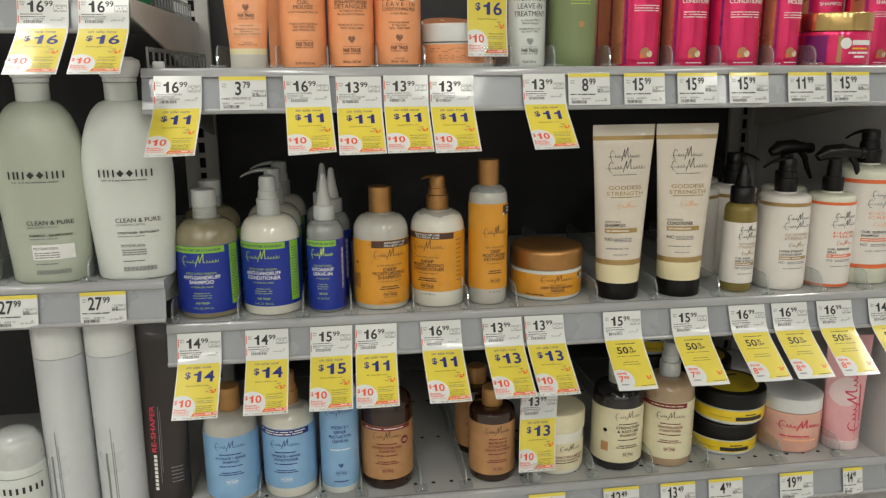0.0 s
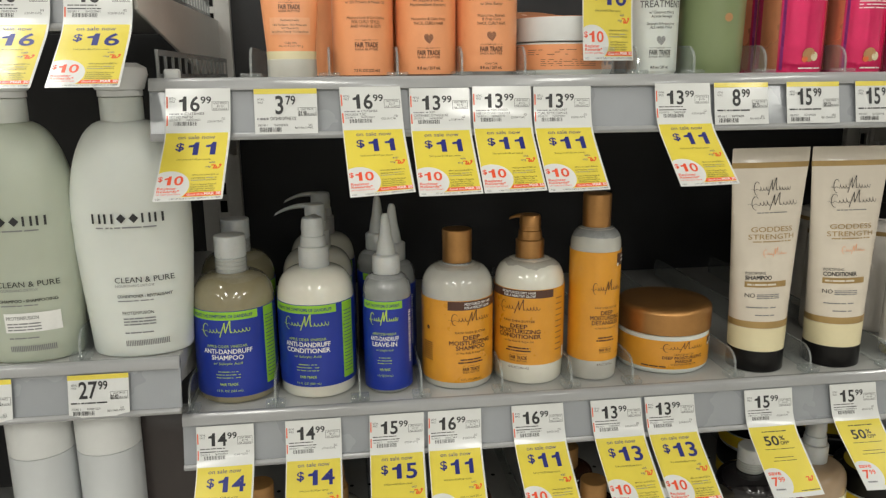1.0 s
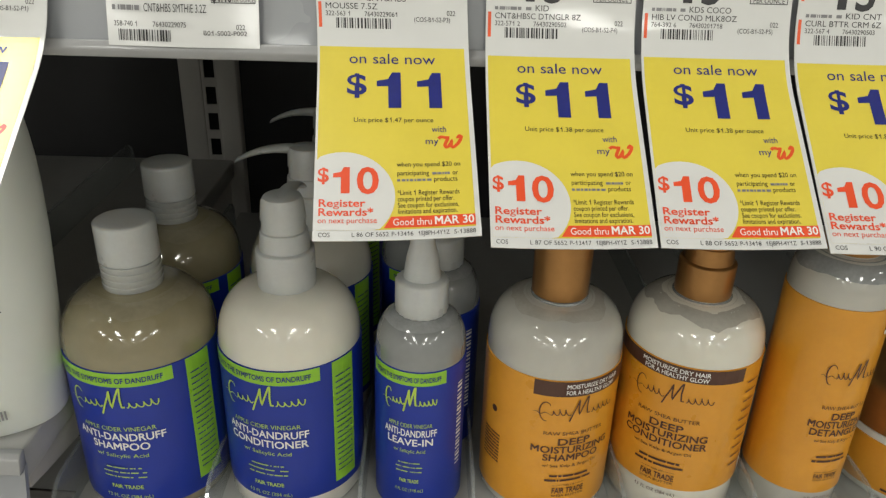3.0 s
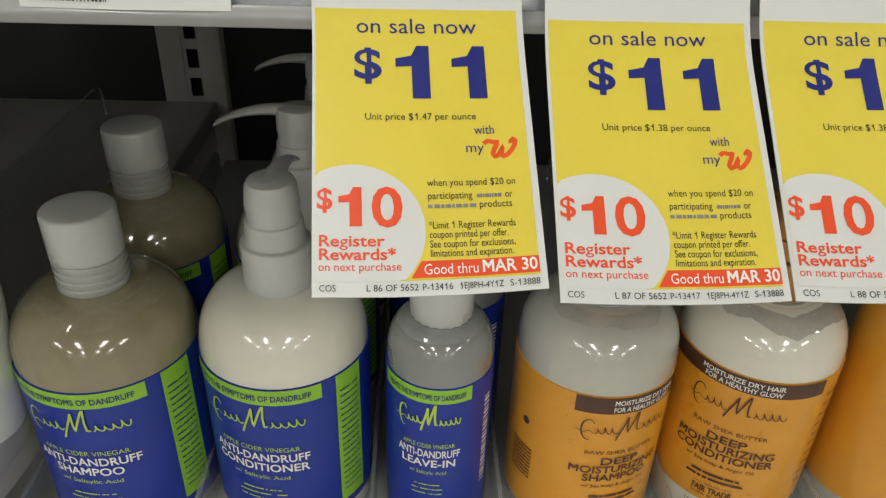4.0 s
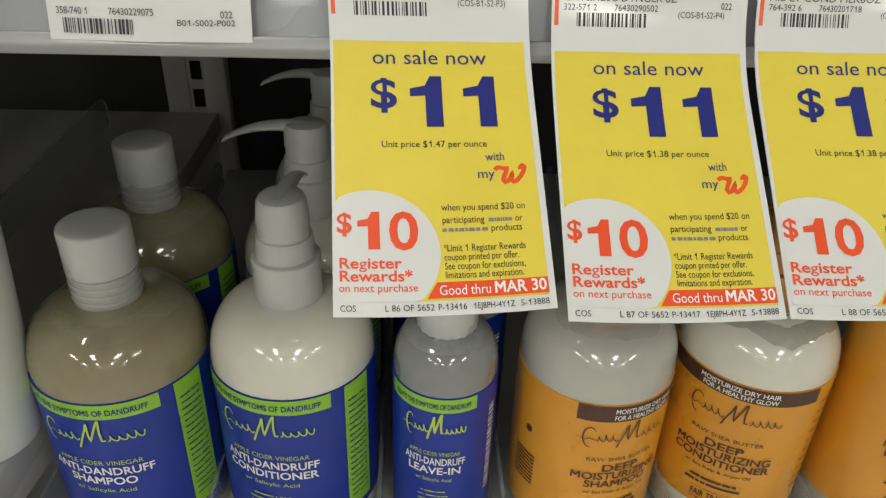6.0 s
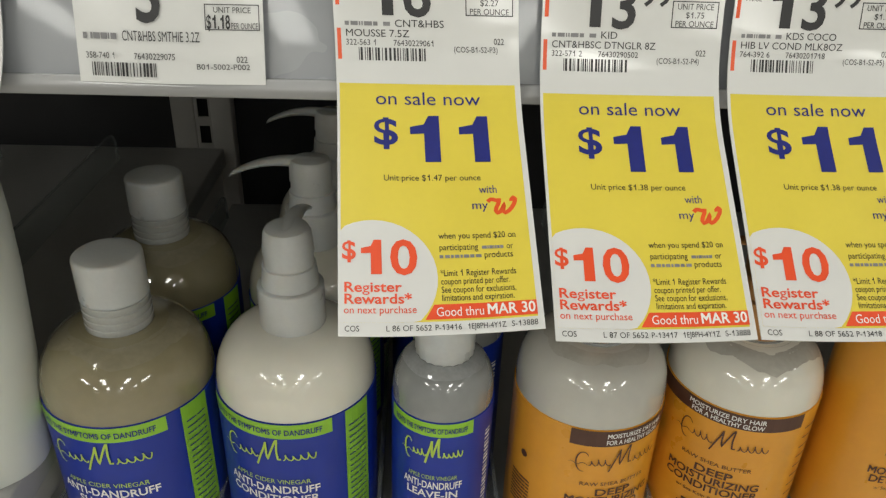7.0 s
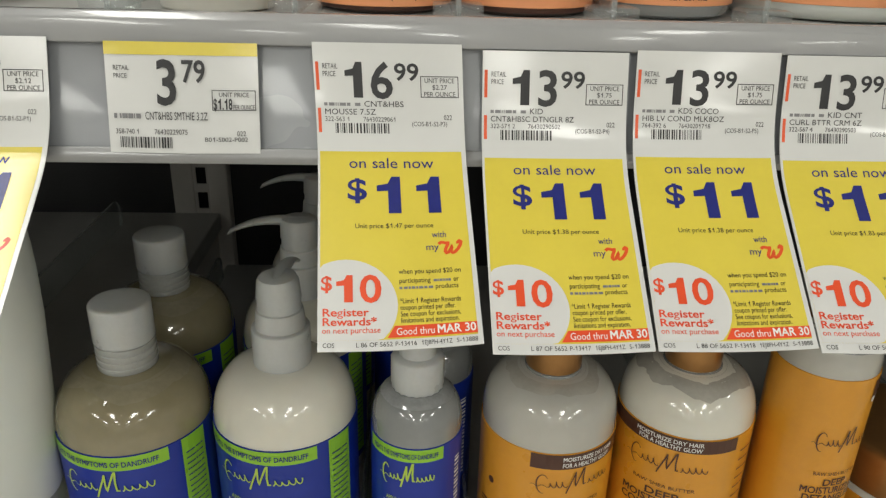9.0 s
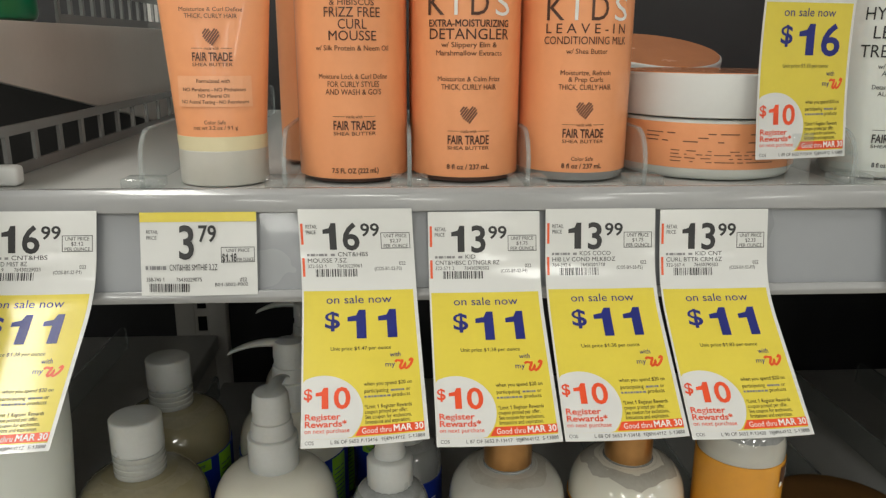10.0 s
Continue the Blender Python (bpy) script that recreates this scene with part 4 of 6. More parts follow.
def headspace(parent, prof, fill, neck, material, seed, depth=0.004):
    """The emptier top of a filled bottle: a film on the wall with a ragged lower edge at about the height fill."""
    zs, aa = [p[0] for p in prof], [p[1] for p in prof]
    n, rows = 72, 7
    verts, faces = [], []
    for j in range(rows):
        for k in range(n):
            t = 2 * math.pi * k / n
            q = noise.noise((math.cos(t) * 1.5 + seed, math.sin(t) * 1.5, seed * 2.3)) + 0.45 * noise.noise((math.cos(t) * 5 + seed, math.sin(t) * 5, seed))
            low = min(neck - 0.0015, fill + depth * q)
            z = low + (neck - low) * j / (rows - 1)
            a = float(np.interp(z, zs, aa)) + 0.0003
            verts.append((a * math.cos(t), a * math.sin(t), z))
    for j in range(rows - 1):
        for k in range(n):
            k2 = (k + 1) % n
            faces.append((j * n + k, j * n + k2, (j + 1) * n + k2, (j + 1) * n + k))
    part("headspace", mesh_of("headspace", verts, faces, M[material], True), parent, "emptier clear top above the contents")


def cap_plain(parent, z0, z1, r, material, label, r1=None):
    return part("cap", loft("cap", rounded(z0, z1, r, 0.0006, 0.0012, 1.0, r1), material), parent, label)


def tube_between(name, pts, r, material, n=12):
    """A round rod through points, with tapering radii."""
    verts, faces = [], []
    for i, p in enumerate(pts):
        a, b = Vector(pts[max(0, i - 1)]), Vector(pts[min(len(pts) - 1, i + 1)])
        d = (b - a).normalized()
        s = d.orthogonal().normalized() if abs(d.y) > 0.99 else d.cross(Vector((0, 1, 0))).normalized()
        u = d.cross(s)
        rr = r[i] if isinstance(r, (list, tuple)) else r
        for k in range(n):
            t = 2 * math.pi * k / n
            verts.append(Vector(p) + (s * math.cos(t) + u * math.sin(t)) * rr)
    for i in range(len(pts) - 1):
        for k in range(n):
            k2 = (k + 1) % n
            faces.append((i * n + k, i * n + k2, (i + 1) * n + k2, (i + 1) * n + k))
    faces.append(tuple(reversed(range(n))))
    faces.append(tuple(range((len(pts) - 1) * n, len(pts) * n)))
    me = mesh_of(name, verts, faces, material, True)
    bm = bmesh.new()
    bm.from_mesh(me)
    bmesh.ops.recalc_face_normals(bm, faces=bm.faces[:])
    bm.to_mesh(me)
    bm.free()
    return me


def pump(parent, z0, h, r, material, label, reach=0.034, flat=False, turn=0.0):
    """A dispensing pump: ribbed collar, stem, head and a flat curved spout that points to -x."""
    prof = rounded(z0, z0 + h * 0.42, r, 0.0006, 0.001) + [(z0 + h * 0.43, r * 0.86, r * 0.86), (z0 + h * 0.62, r * 0.80, r * 0.80), (z0 + h * 0.63, r * 0.74, r * 0.74), (z0 + h * 0.76, r * 0.72, r * 0.72)]
    col = part("pump", loft("pump", prof, material), parent, label)
    zt = z0 + h
    part("pump_head", loft("pump_head", [(z0 + h * 0.72, r * 0.50, r * 0.50), (z0 + h * 0.75, r * 0.76, r * 0.76), (zt - 0.0030, r * 0.74, r * 0.70), (zt - 0.0008, r * 0.68, r * 0.62), (zt, r * 0.5, r * 0.45)], material), col)
    drop = 0.003 if flat else 0.0085
    n, rings = 12, 11
    verts, faces = [], []
    for i in range(rings):
        q = i / (rings - 1)
        wide, tall = 0.0052 - 0.0026 * q, 0.0034 - 0.0015 * q
        z = zt - 0.0032 + 0.0012 * math.sin(q * math.pi) - drop * q ** 3
        for k in range(n):
            t = 2 * math.pi * k / n
            verts.append((0.006 - (reach + 0.006) * q + tall * 0.5 * q * math.sin(t), wide * math.cos(t), z + tall * math.sin(t)))
    for i in range(rings - 1):
        for k in range(n):
            k2 = (k + 1) % n
            faces.append((i * n + k, i * n + k2, (i + 1) * n + k2, (i + 1) * n + k))
    faces += [tuple(reversed(range(n))), tuple(range((rings - 1) * n, rings * n))]
    part("spout", mesh_of("spout", verts, faces, material, True), col)
    if turn:
        col.matrix_basis = pose(0, 0, 0, 0, 0, turn)
    return col


def trigger(parent, z0, r, material):
    """A trigger sprayer: collar, tapering shroud, barrel with a nozzle and a hooked lever, pointing to -x."""
    col = part("sprayer", loft("sprayer", rounded(z0, z0 + 0.020, r, 0.0006, 0.001) + [(z0 + 0.021, r * 0.72, r * 0.72), (z0 + 0.044, r * 0.62, r * 0.55)], material), parent, "black trigger sprayer")
    part("sprayer_body", tube_between("sprayer_body", [(0.026, 0, z0 + 0.047), (0.014, 0, z0 + 0.054), (-0.008, 0, z0 + 0.056), (-0.025, 0, z0 + 0.054), (-0.033, 0, z0 + 0.053)], [0.006, 0.0105, 0.0105, 0.0078, 0.0070], material), col)
    part("nozzle", tube_between("nozzle", [(-0.033, 0, z0 + 0.053), (-0.039, 0, z0 + 0.053)], [0.0082, 0.0076], material), col)
    part("lever", tube_between("lever", [(-0.020, 0, z0 + 0.050), (-0.029, 0, z0 + 0.038), (-0.033, 0, z0 + 0.024), (-0.041, 0, z0 + 0.008)], [0.0050, 0.0044, 0.0036, 0.0024], material), col)
    return col


def nozzle(parent, z0, z1, ztip, r, material, label):
    """A ribbed collar with a tapering applicator tip."""
    n = 40
    verts, faces = [], []
    rings = [(z0, 1.0, 1), (z0 + 0.001, 1.04, 1), (z1 - 0.001, 1.04, 1), (z1, 0.96, 0), (z1 + 0.001, 0.74, 0), (z1 + 0.012, 0.62, 0), (z1 + 0.018, 0.50, 0), (ztip - 0.003, 0.30, 0), (ztip, 0.18, 0)]
    for z, q, rib in rings:
        for k in range(n):
            rr = r * q * (1 + (0.025 if k % 2 else -0.02) * rib)
            verts.append((rr * math.cos(2 * math.pi * k / n), rr * math.sin(2 * math.pi * k / n), z))
    for i in range(len(rings) - 1):
        for k in range(n):
            k2 = (k + 1) % n
            faces.append((i * n + k, i * n + k2, (i + 1) * n + k2, (i + 1) * n + k))
    faces += [tuple(reversed(range(n))), tuple(range((len(rings) - 1) * n, len(rings) * n))]
    return part("applicator_tip", mesh_of("applicator_tip", verts, faces, material, True, 60), parent, label)


def bottle(m, label, r, zs, zn, rn, body, lab=None, name="bottle", group="", r0=None, squash=2.2, fill=None):
    """A round bottle: body, an optional wrapped label (z0, z1, material) and fill line (z, depth, material, seed)."""
    b = thing(name, m, label, "bottle", group)
    prof = bottle_profile(r, zs, zn, rn, r0=r0, squash=squash)
    prof += [(zn + 0.002, rn, rn)]
    part("body", loft("body", prof, M[body], 56), b)
    if fill:
        headspace(b, prof, fill[0], zn - 0.0002, fill[2], fill[3], fill[1])
    if lab:
        part("label", wrap("label", r, lab[0], lab[1], M[lab[2]]), b)
    return b


def heart(sh, ink, u, v, s, layer=2):
    """A heart hatched with slanting strokes."""
    ink = "lightbrown" if ink == "brown" else "grey" if ink == "black" else ink
    for i in range(9):
        run = []
        for k in range(29):
            a, b = (i - 4) * 0.30, (k - 14) * 0.10
            x, y = a * 0.8 + b * 0.6, b * 0.8 - a * 0.6
            if (x * x + y * y - 1) ** 3 - x * x * y ** 3 < 0:
                run.append((u + x * s * 0.46, v + y * s * 0.46))
        if len(run) > 1:
            sh.stroke(ink, run, s * 0.095, layer, False)


def fair(sh, ink, u, v, w, layer=2):
    sh.rect(ink, u - w / 2, v + w * 0.30, u - w * 0.22, v + w * 0.31, layer)
    sh.rect(ink, u + w * 0.22, v + w * 0.30, u + w / 2, v + w * 0.31, layer)
    sh.text(ink, "made with", u, v + w * 0.27, w * 0.07, w * 0.38, layer=layer)
    sh.text(ink, "FAIR TRADE", u, v, w * 0.20, w, bold=True, layer=layer)
    sh.text(ink, "SHEA BUTTER", u, v - w * 0.13, w * 0.08, w, layer=layer)


# blue dandruff range
def blue_label(sh, r, ztop, kind, size, green_side=True, k=1.0, fluid=True):
    sh.rect("lime", -1.05 * r, ztop - 0.0085 * k, 0.80 * r, ztop - 0.0005, 1)
    sh.text("navy", "FIGHTS THE SYMPTOMS OF DANDRUFF", -0.1 * r, ztop - 0.0062 * k, 0.0030 * k, 1.55 * r, bold=True, layer=2)
    if green_side:
        sh.rect("lime", 0.98 * r, ztop - 0.078 * k, 1.38 * r, ztop - 0.0005, 1)
        for i in range(18):
            sh.bars("navy", 1.03 * r, 1.33 * r, ztop - (0.010 + 0.0036 * i) * k, 0.0007, 4, 2)
        sh.rect("lime", -1.62 * r, ztop - 0.070 * k, -1.22 * r, ztop - 0.0005, 1)
    sh.scribble("limeprint", 0.0, ztop - 0.021 * k, 1.15 * r, 0.013 * k, 3, 0.0008)
    sh.text("limeprint", "APPLE CIDER VINEGAR", 0.0, ztop - 0.0355 * k, 0.0026 * k, 1.0 * r, layer=2)
    sh.text("white", "ANTI-DANDRUFF", 0.0, ztop - 0.0415 * k, 0.0044 * k, 1.22 * r, bold=True, layer=2)
    sh.text("white", kind, 0.0, ztop - 0.0475 * k, 0.0044 * k, None, bold=True, layer=2)
    sh.text("limeprint", "w/ Salicylic Acid", 0.0, ztop - 0.0525 * k, 0.0023 * k, 0.72 * r, layer=2)
    for i, w in enumerate((0.5, 0.62, 0.6)):
        sh.bars("limeprint", -w * r / 2, w * r / 2, ztop - (0.0600 + 0.0030 * i) * k, 0.0007 * k, 9, 2)
    sh.text("limeprint", "FAIR TRADE", 0.0, ztop - 0.0735 * k, 0.0024 * k, 0.44 * r, bold=True, layer=2)
    sh.text("limeprint", size, 0.0, ztop - 0.0800 * k, 0.0022 * k, 0.66 * r, layer=2)


BLUE = "dandruff products on the shelf"


def blue_shampoo(m):
    b = bottle(m, "olive gel shampoo bottle with a royal blue and lime label", 0.039, 0.094, 0.1235, 0.0135, "olive_gel", (0.0075, 0.0935, "blue"), "shampoo_bottle", BLUE, squash=2.35, fill=(0.1185, 0.003, "gel_film", 1.3))
    cap_flip(b, 0.1225, 0.159, 0.0150, M["frost"], "frosted clear disc cap")
    part("neck_ring", loft("neck_ring", rounded(0.1195, 0.1228, 0.0165, 0.0008, 0.0008), M["clearfill"]), b)
    sh = Sheet()
    blue_label(sh, 0.039, 0.0935, "SHAMPOO", "13 FL OZ (384 mL)")
    put_print(sh, drum(0.0395), b)
    return b


def blue_conditioner(m, turn=0.0):
    b = bottle(m, "cream conditioner pump bottle with a royal blue and lime label", 0.0375, 0.094, 0.1255, 0.0135, "cream", (0.0125, 0.0955, "blue"), "conditioner_bottle", BLUE, squash=2.35)
    pump(b, 0.1250, 0.049, 0.0150, M["frost"], "frosted clear pump", 0.043, turn=turn)
    sh = Sheet()
    blue_label(sh, 0.0375, 0.0955, "CONDITIONER", "13 FL OZ (384 mL)")
    put_print(sh, drum(0.038), b)
    return b


def blue_leave_in(m):
    b = bottle(m, "slim clear leave-in bottle with a blue label and nozzle", 0.0236, 0.099, 0.1185, 0.0105, "clearfill", (0.004, 0.0955, "blue"), "leave_in_bottle", BLUE, fill=(0.1150, 0.0006, "headspace_clear", 4.2))
    nozzle(b, 0.1185, 0.1365, 0.177, 0.0128, M["frost"], "frosted pointed applicator tip")
    sh = Sheet()
    blue_label(sh, 0.0236, 0.0955, "LEAVE-IN", "4 FL OZ (118 mL)", False, 0.96)
    for i in range(22):
        sh.rect("white", 1.12 * 0.0245, 0.030 + 0.0025 * i, 1.30 * 0.0245, 0.0308 + 0.0025 * i + 0.0004 * (i % 3), 1)
    put_print(sh, drum(0.0241), b)
    return b



def on_mid(x, y, dz=0.0, turn=0.0):
    return pose(along(x, 0.0025), y, MID + 0.0006 + dz, 0, 0, turn)


s1 = blue_shampoo(on_mid(-0.1630, 1.001, 0, -6))
copy_thing(s1, on_mid(-0.1690, 1.088, 0, 6))
blue_conditioner(on_mid(-0.0835, 1.000, 0, -14), -80)
c1 = blue_conditioner(on_mid(-0.0830, 1.079, 0, -6))
copy_thing(c1, on_mid(-0.0790, 1.158, 0, -14))
l1 = blue_leave_in(on_mid(-0.0135, 0.987, 0, -12))
copy_thing(l1, on_mid(-0.0035, 1.041, 0, -24))
copy_thing(l1, on_mid(-0.0160, 1.094, 0, 10))


# mustard range
def mustard_label(sh, r, lines, top, size, strip=None, k=1.0, side=True, wide=1.0):
    if strip == "centre":
        sh.rect("brown", -0.55 * r, top - 0.0095, 1.25 * r, top - 0.0005, 1)
        sh.text("white", "MOISTURIZE DRY HAIR", 0.33 * r, top - 0.0045, 0.0025, 0.86 * r, bold=True, layer=2)
        sh.text("white", "FOR A HEALTHY GLOW", 0.30 * r, top - 0.0082, 0.0025, 0.80 * r, bold=True, layer=2)
    if strip == "left":
        sh.rect("brown", -1.05 * r, top - 0.0085, 1.10 * r, top - 0.0005, 1)
        sh.text("white", "MOISTURIZE DRY HAIR", 0.08 * r, top - 0.0042, 0.0024, 0.98 * r, bold=True, layer=2)
        sh.text("white", "FOR A HEALTHY GLOW", 0.10 * r, top - 0.0075, 0.0024, 0.92 * r, bold=True, layer=2)
    if strip == "badge":
        sh.rect("brown", 0.52 * r, top - 0.0150, 1.35 * r, top - 0.0025, 1)
        sh.bars("white", 0.78 * r, 1.22 * r, top - 0.0072, 0.0020, 3, 2)
        sh.bars("white", 0.78 * r, 1.22 * r, top - 0.0112, 0.0020, 2, 2)
        sh.disc("white", 0.56 * r, top - 0.0135, 0.0018, 2, 12)
    y = top - (0.021 if strip in ("centre", "left") else 0.026 * k)
    sh.scribble("brown", 0.12 * r, y, 1.12 * r * wide, 0.012, 5, 0.0006)
    y -= 0.0125 * k
    sh.text("brown", "RAW SHEA BUTTER", 0.1 * r, y, 0.0022, 0.92 * r * wide, layer=2)
    y -= 0.0012
    for s in lines:
        y -= 0.0052
        sh.text("brown", s, 0.1 * r, y, 0.0041, min(1.25, 0.125 * len(s)) * r * wide, bold=True, layer=2)
    y -= 0.0042
    sh.text("brown", "w/ Sea Kelp & Argan Oil", 0.1 * r, y, 0.0019, 0.86 * r * wide, layer=2)
    y -= 0.0068 * k
    for w in (0.62, 0.74):
        sh.bars("brown", (0.1 - w / 2) * r * wide, (0.1 + w / 2) * r * wide, y, 0.0014, 4, 2)
        y -= 0.0030
    y -= 0.0052 * k
    fair(sh, "brown", 0.1 * r, y, 0.50 * r * wide)
    y -= 0.010 * k
    sh.text("brown", size, 0.1 * r, y, 0.0021, 0.62 * r * wide, layer=2)
    if side:
        for i in range(9):
            sh.bars("brown", -1.40 * r, -1.02 * r, top - 0.046 - 0.0022 * i, 0.0010, 3, 2)
        sh.disc("brown", -1.18 * r, top - 0.030, 0.0022, 2, 8)


MUS = "moisturizing products on the shelf"
b = bottle(on_mid(0.0585, 0.9985, 0, 8), "milky shampoo bottle, mustard label and bronze cap", 0.0360, 0.096, 0.1230, 0.0135, "milky", (0.0075, 0.0925, "mustard"), "shampoo_bottle", MUS, squash=2.35, fill=(0.1205, 0.002, "headspace_thin", 5.7))
cap_plain(b, 0.1245, 0.1575, 0.0147, M["gold"], "brushed bronze cap", 0.0150)
part("neck_ring", loft("neck_ring", rounded(0.120, 0.1243, 0.0150, 0.0008, 0.0008), M["clearfill"]), b)
sh = Sheet()
mustard_label(sh, 0.0365, ("DEEP", "MOISTURIZING", "SHAMPOO"), 0.0925, "13 FL OZ (384 mL)", "centre")
sh.disc("brown", 1.28 * 0.0365, 0.070, 0.0050, 2, 18)
put_print(sh, drum(0.0365), b)

b = bottle(on_mid(0.1335, 0.9985, 0, -36), "cream conditioner pump bottle, mustard label and bronze pump", 0.0357, 0.098, 0.1255, 0.0140, "cream", (0.0215, 0.1000, "mustard"), "conditioner_bottle", MUS, squash=2.35, fill=(0.1205, 0.004, "headspace_thin", 7.9))
pump(b, 0.1260, 0.0440, 0.0145, M["gold"], "bronze pump", 0.022, True)
part("neck_ring", loft("neck_ring", rounded(0.1215, 0.1258, 0.0155, 0.0008, 0.0008), M["clearfill"]), b)
sh = Sheet()
mustard_label(sh, 0.0362, ("DEEP", "MOISTURIZING", "CONDITIONER"), 0.1000, "13 FL OZ (384 mL)", "left")
for i in range(10):
    sh.bars("lightbrown", 1.20 * 0.0362, 1.48 * 0.0362, 0.089 - 0.006 * i, 0.0010, 2, 2)
sh.rect("white", 1.56 * 0.0362, 0.024, 1.68 * 0.0362, 0.036, 1)
put_print(sh, drum(0.0362), b)

b = bottle(on_mid(0.1995, 0.9885, 0, 6), "slim detangler bottle, mustard label and bronze cap", 0.0255, 0.138, 0.1570, 0.0135, "milky", (0.0215, 0.1350, "mustard"), "detangler_bottle", MUS, fill=(0.1490, 0.0015, "headspace_clear", 3.3))
cap_plain(b, 0.1575, 0.1905, 0.0140, M["gold"], "brushed bronze cap", 0.0143)
sh = Sheet()
mustard_label(sh, 0.0260, ("DEEP", "MOISTURIZING", "DETANGLER"), 0.1350, "8 FL OZ (237 mL)", "badge", 1.5, False, 1.05)
put_print(sh, drum(0.0260), b)


def jar(m, label, r, h, zl, body, lidmat, lidlabel, band=None, rl=None, name="jar", group="", lid_round=0.003):
    """A tub with a screw lid from zl to h, and an optional band (z0, z1, material)."""
    j = thing(name, m, label, "jar", group)
    prof = rounded(0.0, zl - 0.001, r, 0.006, 0.001, 1.0, r)
    part("tub", loft("tub", prof, M[body], 64), j)
    rl = rl or r + 0.0008
    part("lid", loft("lid", rounded(zl, h, rl, 0.0008, lid_round) + [(h + 0.0001, rl * 0.6, rl * 0.6)], M[lidmat], 64), j, lidlabel)
    if band:
        part("label", wrap("label", r, band[0], band[1], M[band[2]]), j)
    return j


j = jar(on_mid(0.2870, 1.0130, 0, 4), "round masque jar, mustard label and bronze lid", 0.0485, 0.0700, 0.0430, "pearl", "gold", "domed bronze lid", (0.0065, 0.0375, "mustard"), 0.0500, "masque_jar", MUS, 0.006)
sh = Sheet()
sh.scribble("brown", 0.0, 0.0285, 0.044, 0.009, 5, 0.0006)
sh.text("brown", "RAW SHEA BUTTER", 0.0, 0.0220, 0.0019, 0.022, layer=2)
sh.text("brown", "DEEP MOISTURIZING", 0.0, 0.0180, 0.0030, 0.046, bold=True, layer=2)
sh.text("brown", "MASQUE", 0.0, 0.0140, 0.0030, 0.019, bold=True, layer=2)
sh.text("brown", "w/ Sea Kelp & Argan Oil", 0.0, 0.0115, 0.0016, 0.028, layer=2)
sh.bars("brown", -0.044, -0.018, 0.0088, 0.0014, 3, 2)
sh.rect("brown", 0.034, 0.0270, 0.054, 0.0360, 1)
sh.bars("white", 0.039, 0.051, 0.0320, 0.0020, 3, 2)
sh.bars("white", 0.039, 0.051, 0.0290, 0.0018, 2, 2)
sh.disc("white", 0.0355, 0.0290, 0.0018, 2, 12)
put_print(sh, drum(0.0490), j)


# ivory tubes standing on black caps
def tube_profile(a0, a1, b0, h, crimp, z0=0.0):
    out = []
    for i in range(13):
        q = i / 12
        e = q ** 1.1
        out.append((z0 + (h - crimp - z0) * q, a0 + (a1 - a0) * q, b0 * (1 - e) + 0.0016 * e))
    out += [(h - crimp + 0.0006, a1, 0.0012), (h - 0.0006, a1 + 0.0002, 0.0011), (h, a1 - 0.0004, 0.0008)]
    return out


def slice_profile(prof, z0, z1, grow=0.0004):
    zs = [p[0] for p in prof]
    aa, bb = [p[1] for p in prof], [p[2] for p in prof]
    n = 4
    rows = [(z0 + (z1 - z0) * k / n) for k in range(n + 1)]
    return [(z, float(np.interp(z, zs, aa)) + grow, float(np.interp(z, zs, bb)) + grow) for z in rows]


def flat_tube(m, label, a0, a1, b0, h, zcap, body, capmat, bands, sheet, crimp=0.010, group="", caplabel="black flip cap", capr=None):
    t = thing("squeeze_tube", m, label, "tube", group)
    prof = tube_profile(a0, a1, b0, h, crimp, zcap)
    part("body", loft("body", prof, M[body], 56), t)
    cr = capr or a0 + 0.0006
    part("cap", loft("cap", rounded(0.0, zcap + 0.0005, cr, 0.001, 0.0006, (b0 + 0.0006) / cr), M[capmat], 56), t, caplabel)
    for z0, z1, mt, nm in bands:
        part(nm, loft(nm, slice_profile(prof, z0, z1), M[mt], 56), t)
    sheet.lay(oval(slice_profile(prof, zcap + 0.001, h - 0.001, 0.0005)), t, {"black": "dark_print"})
    return t


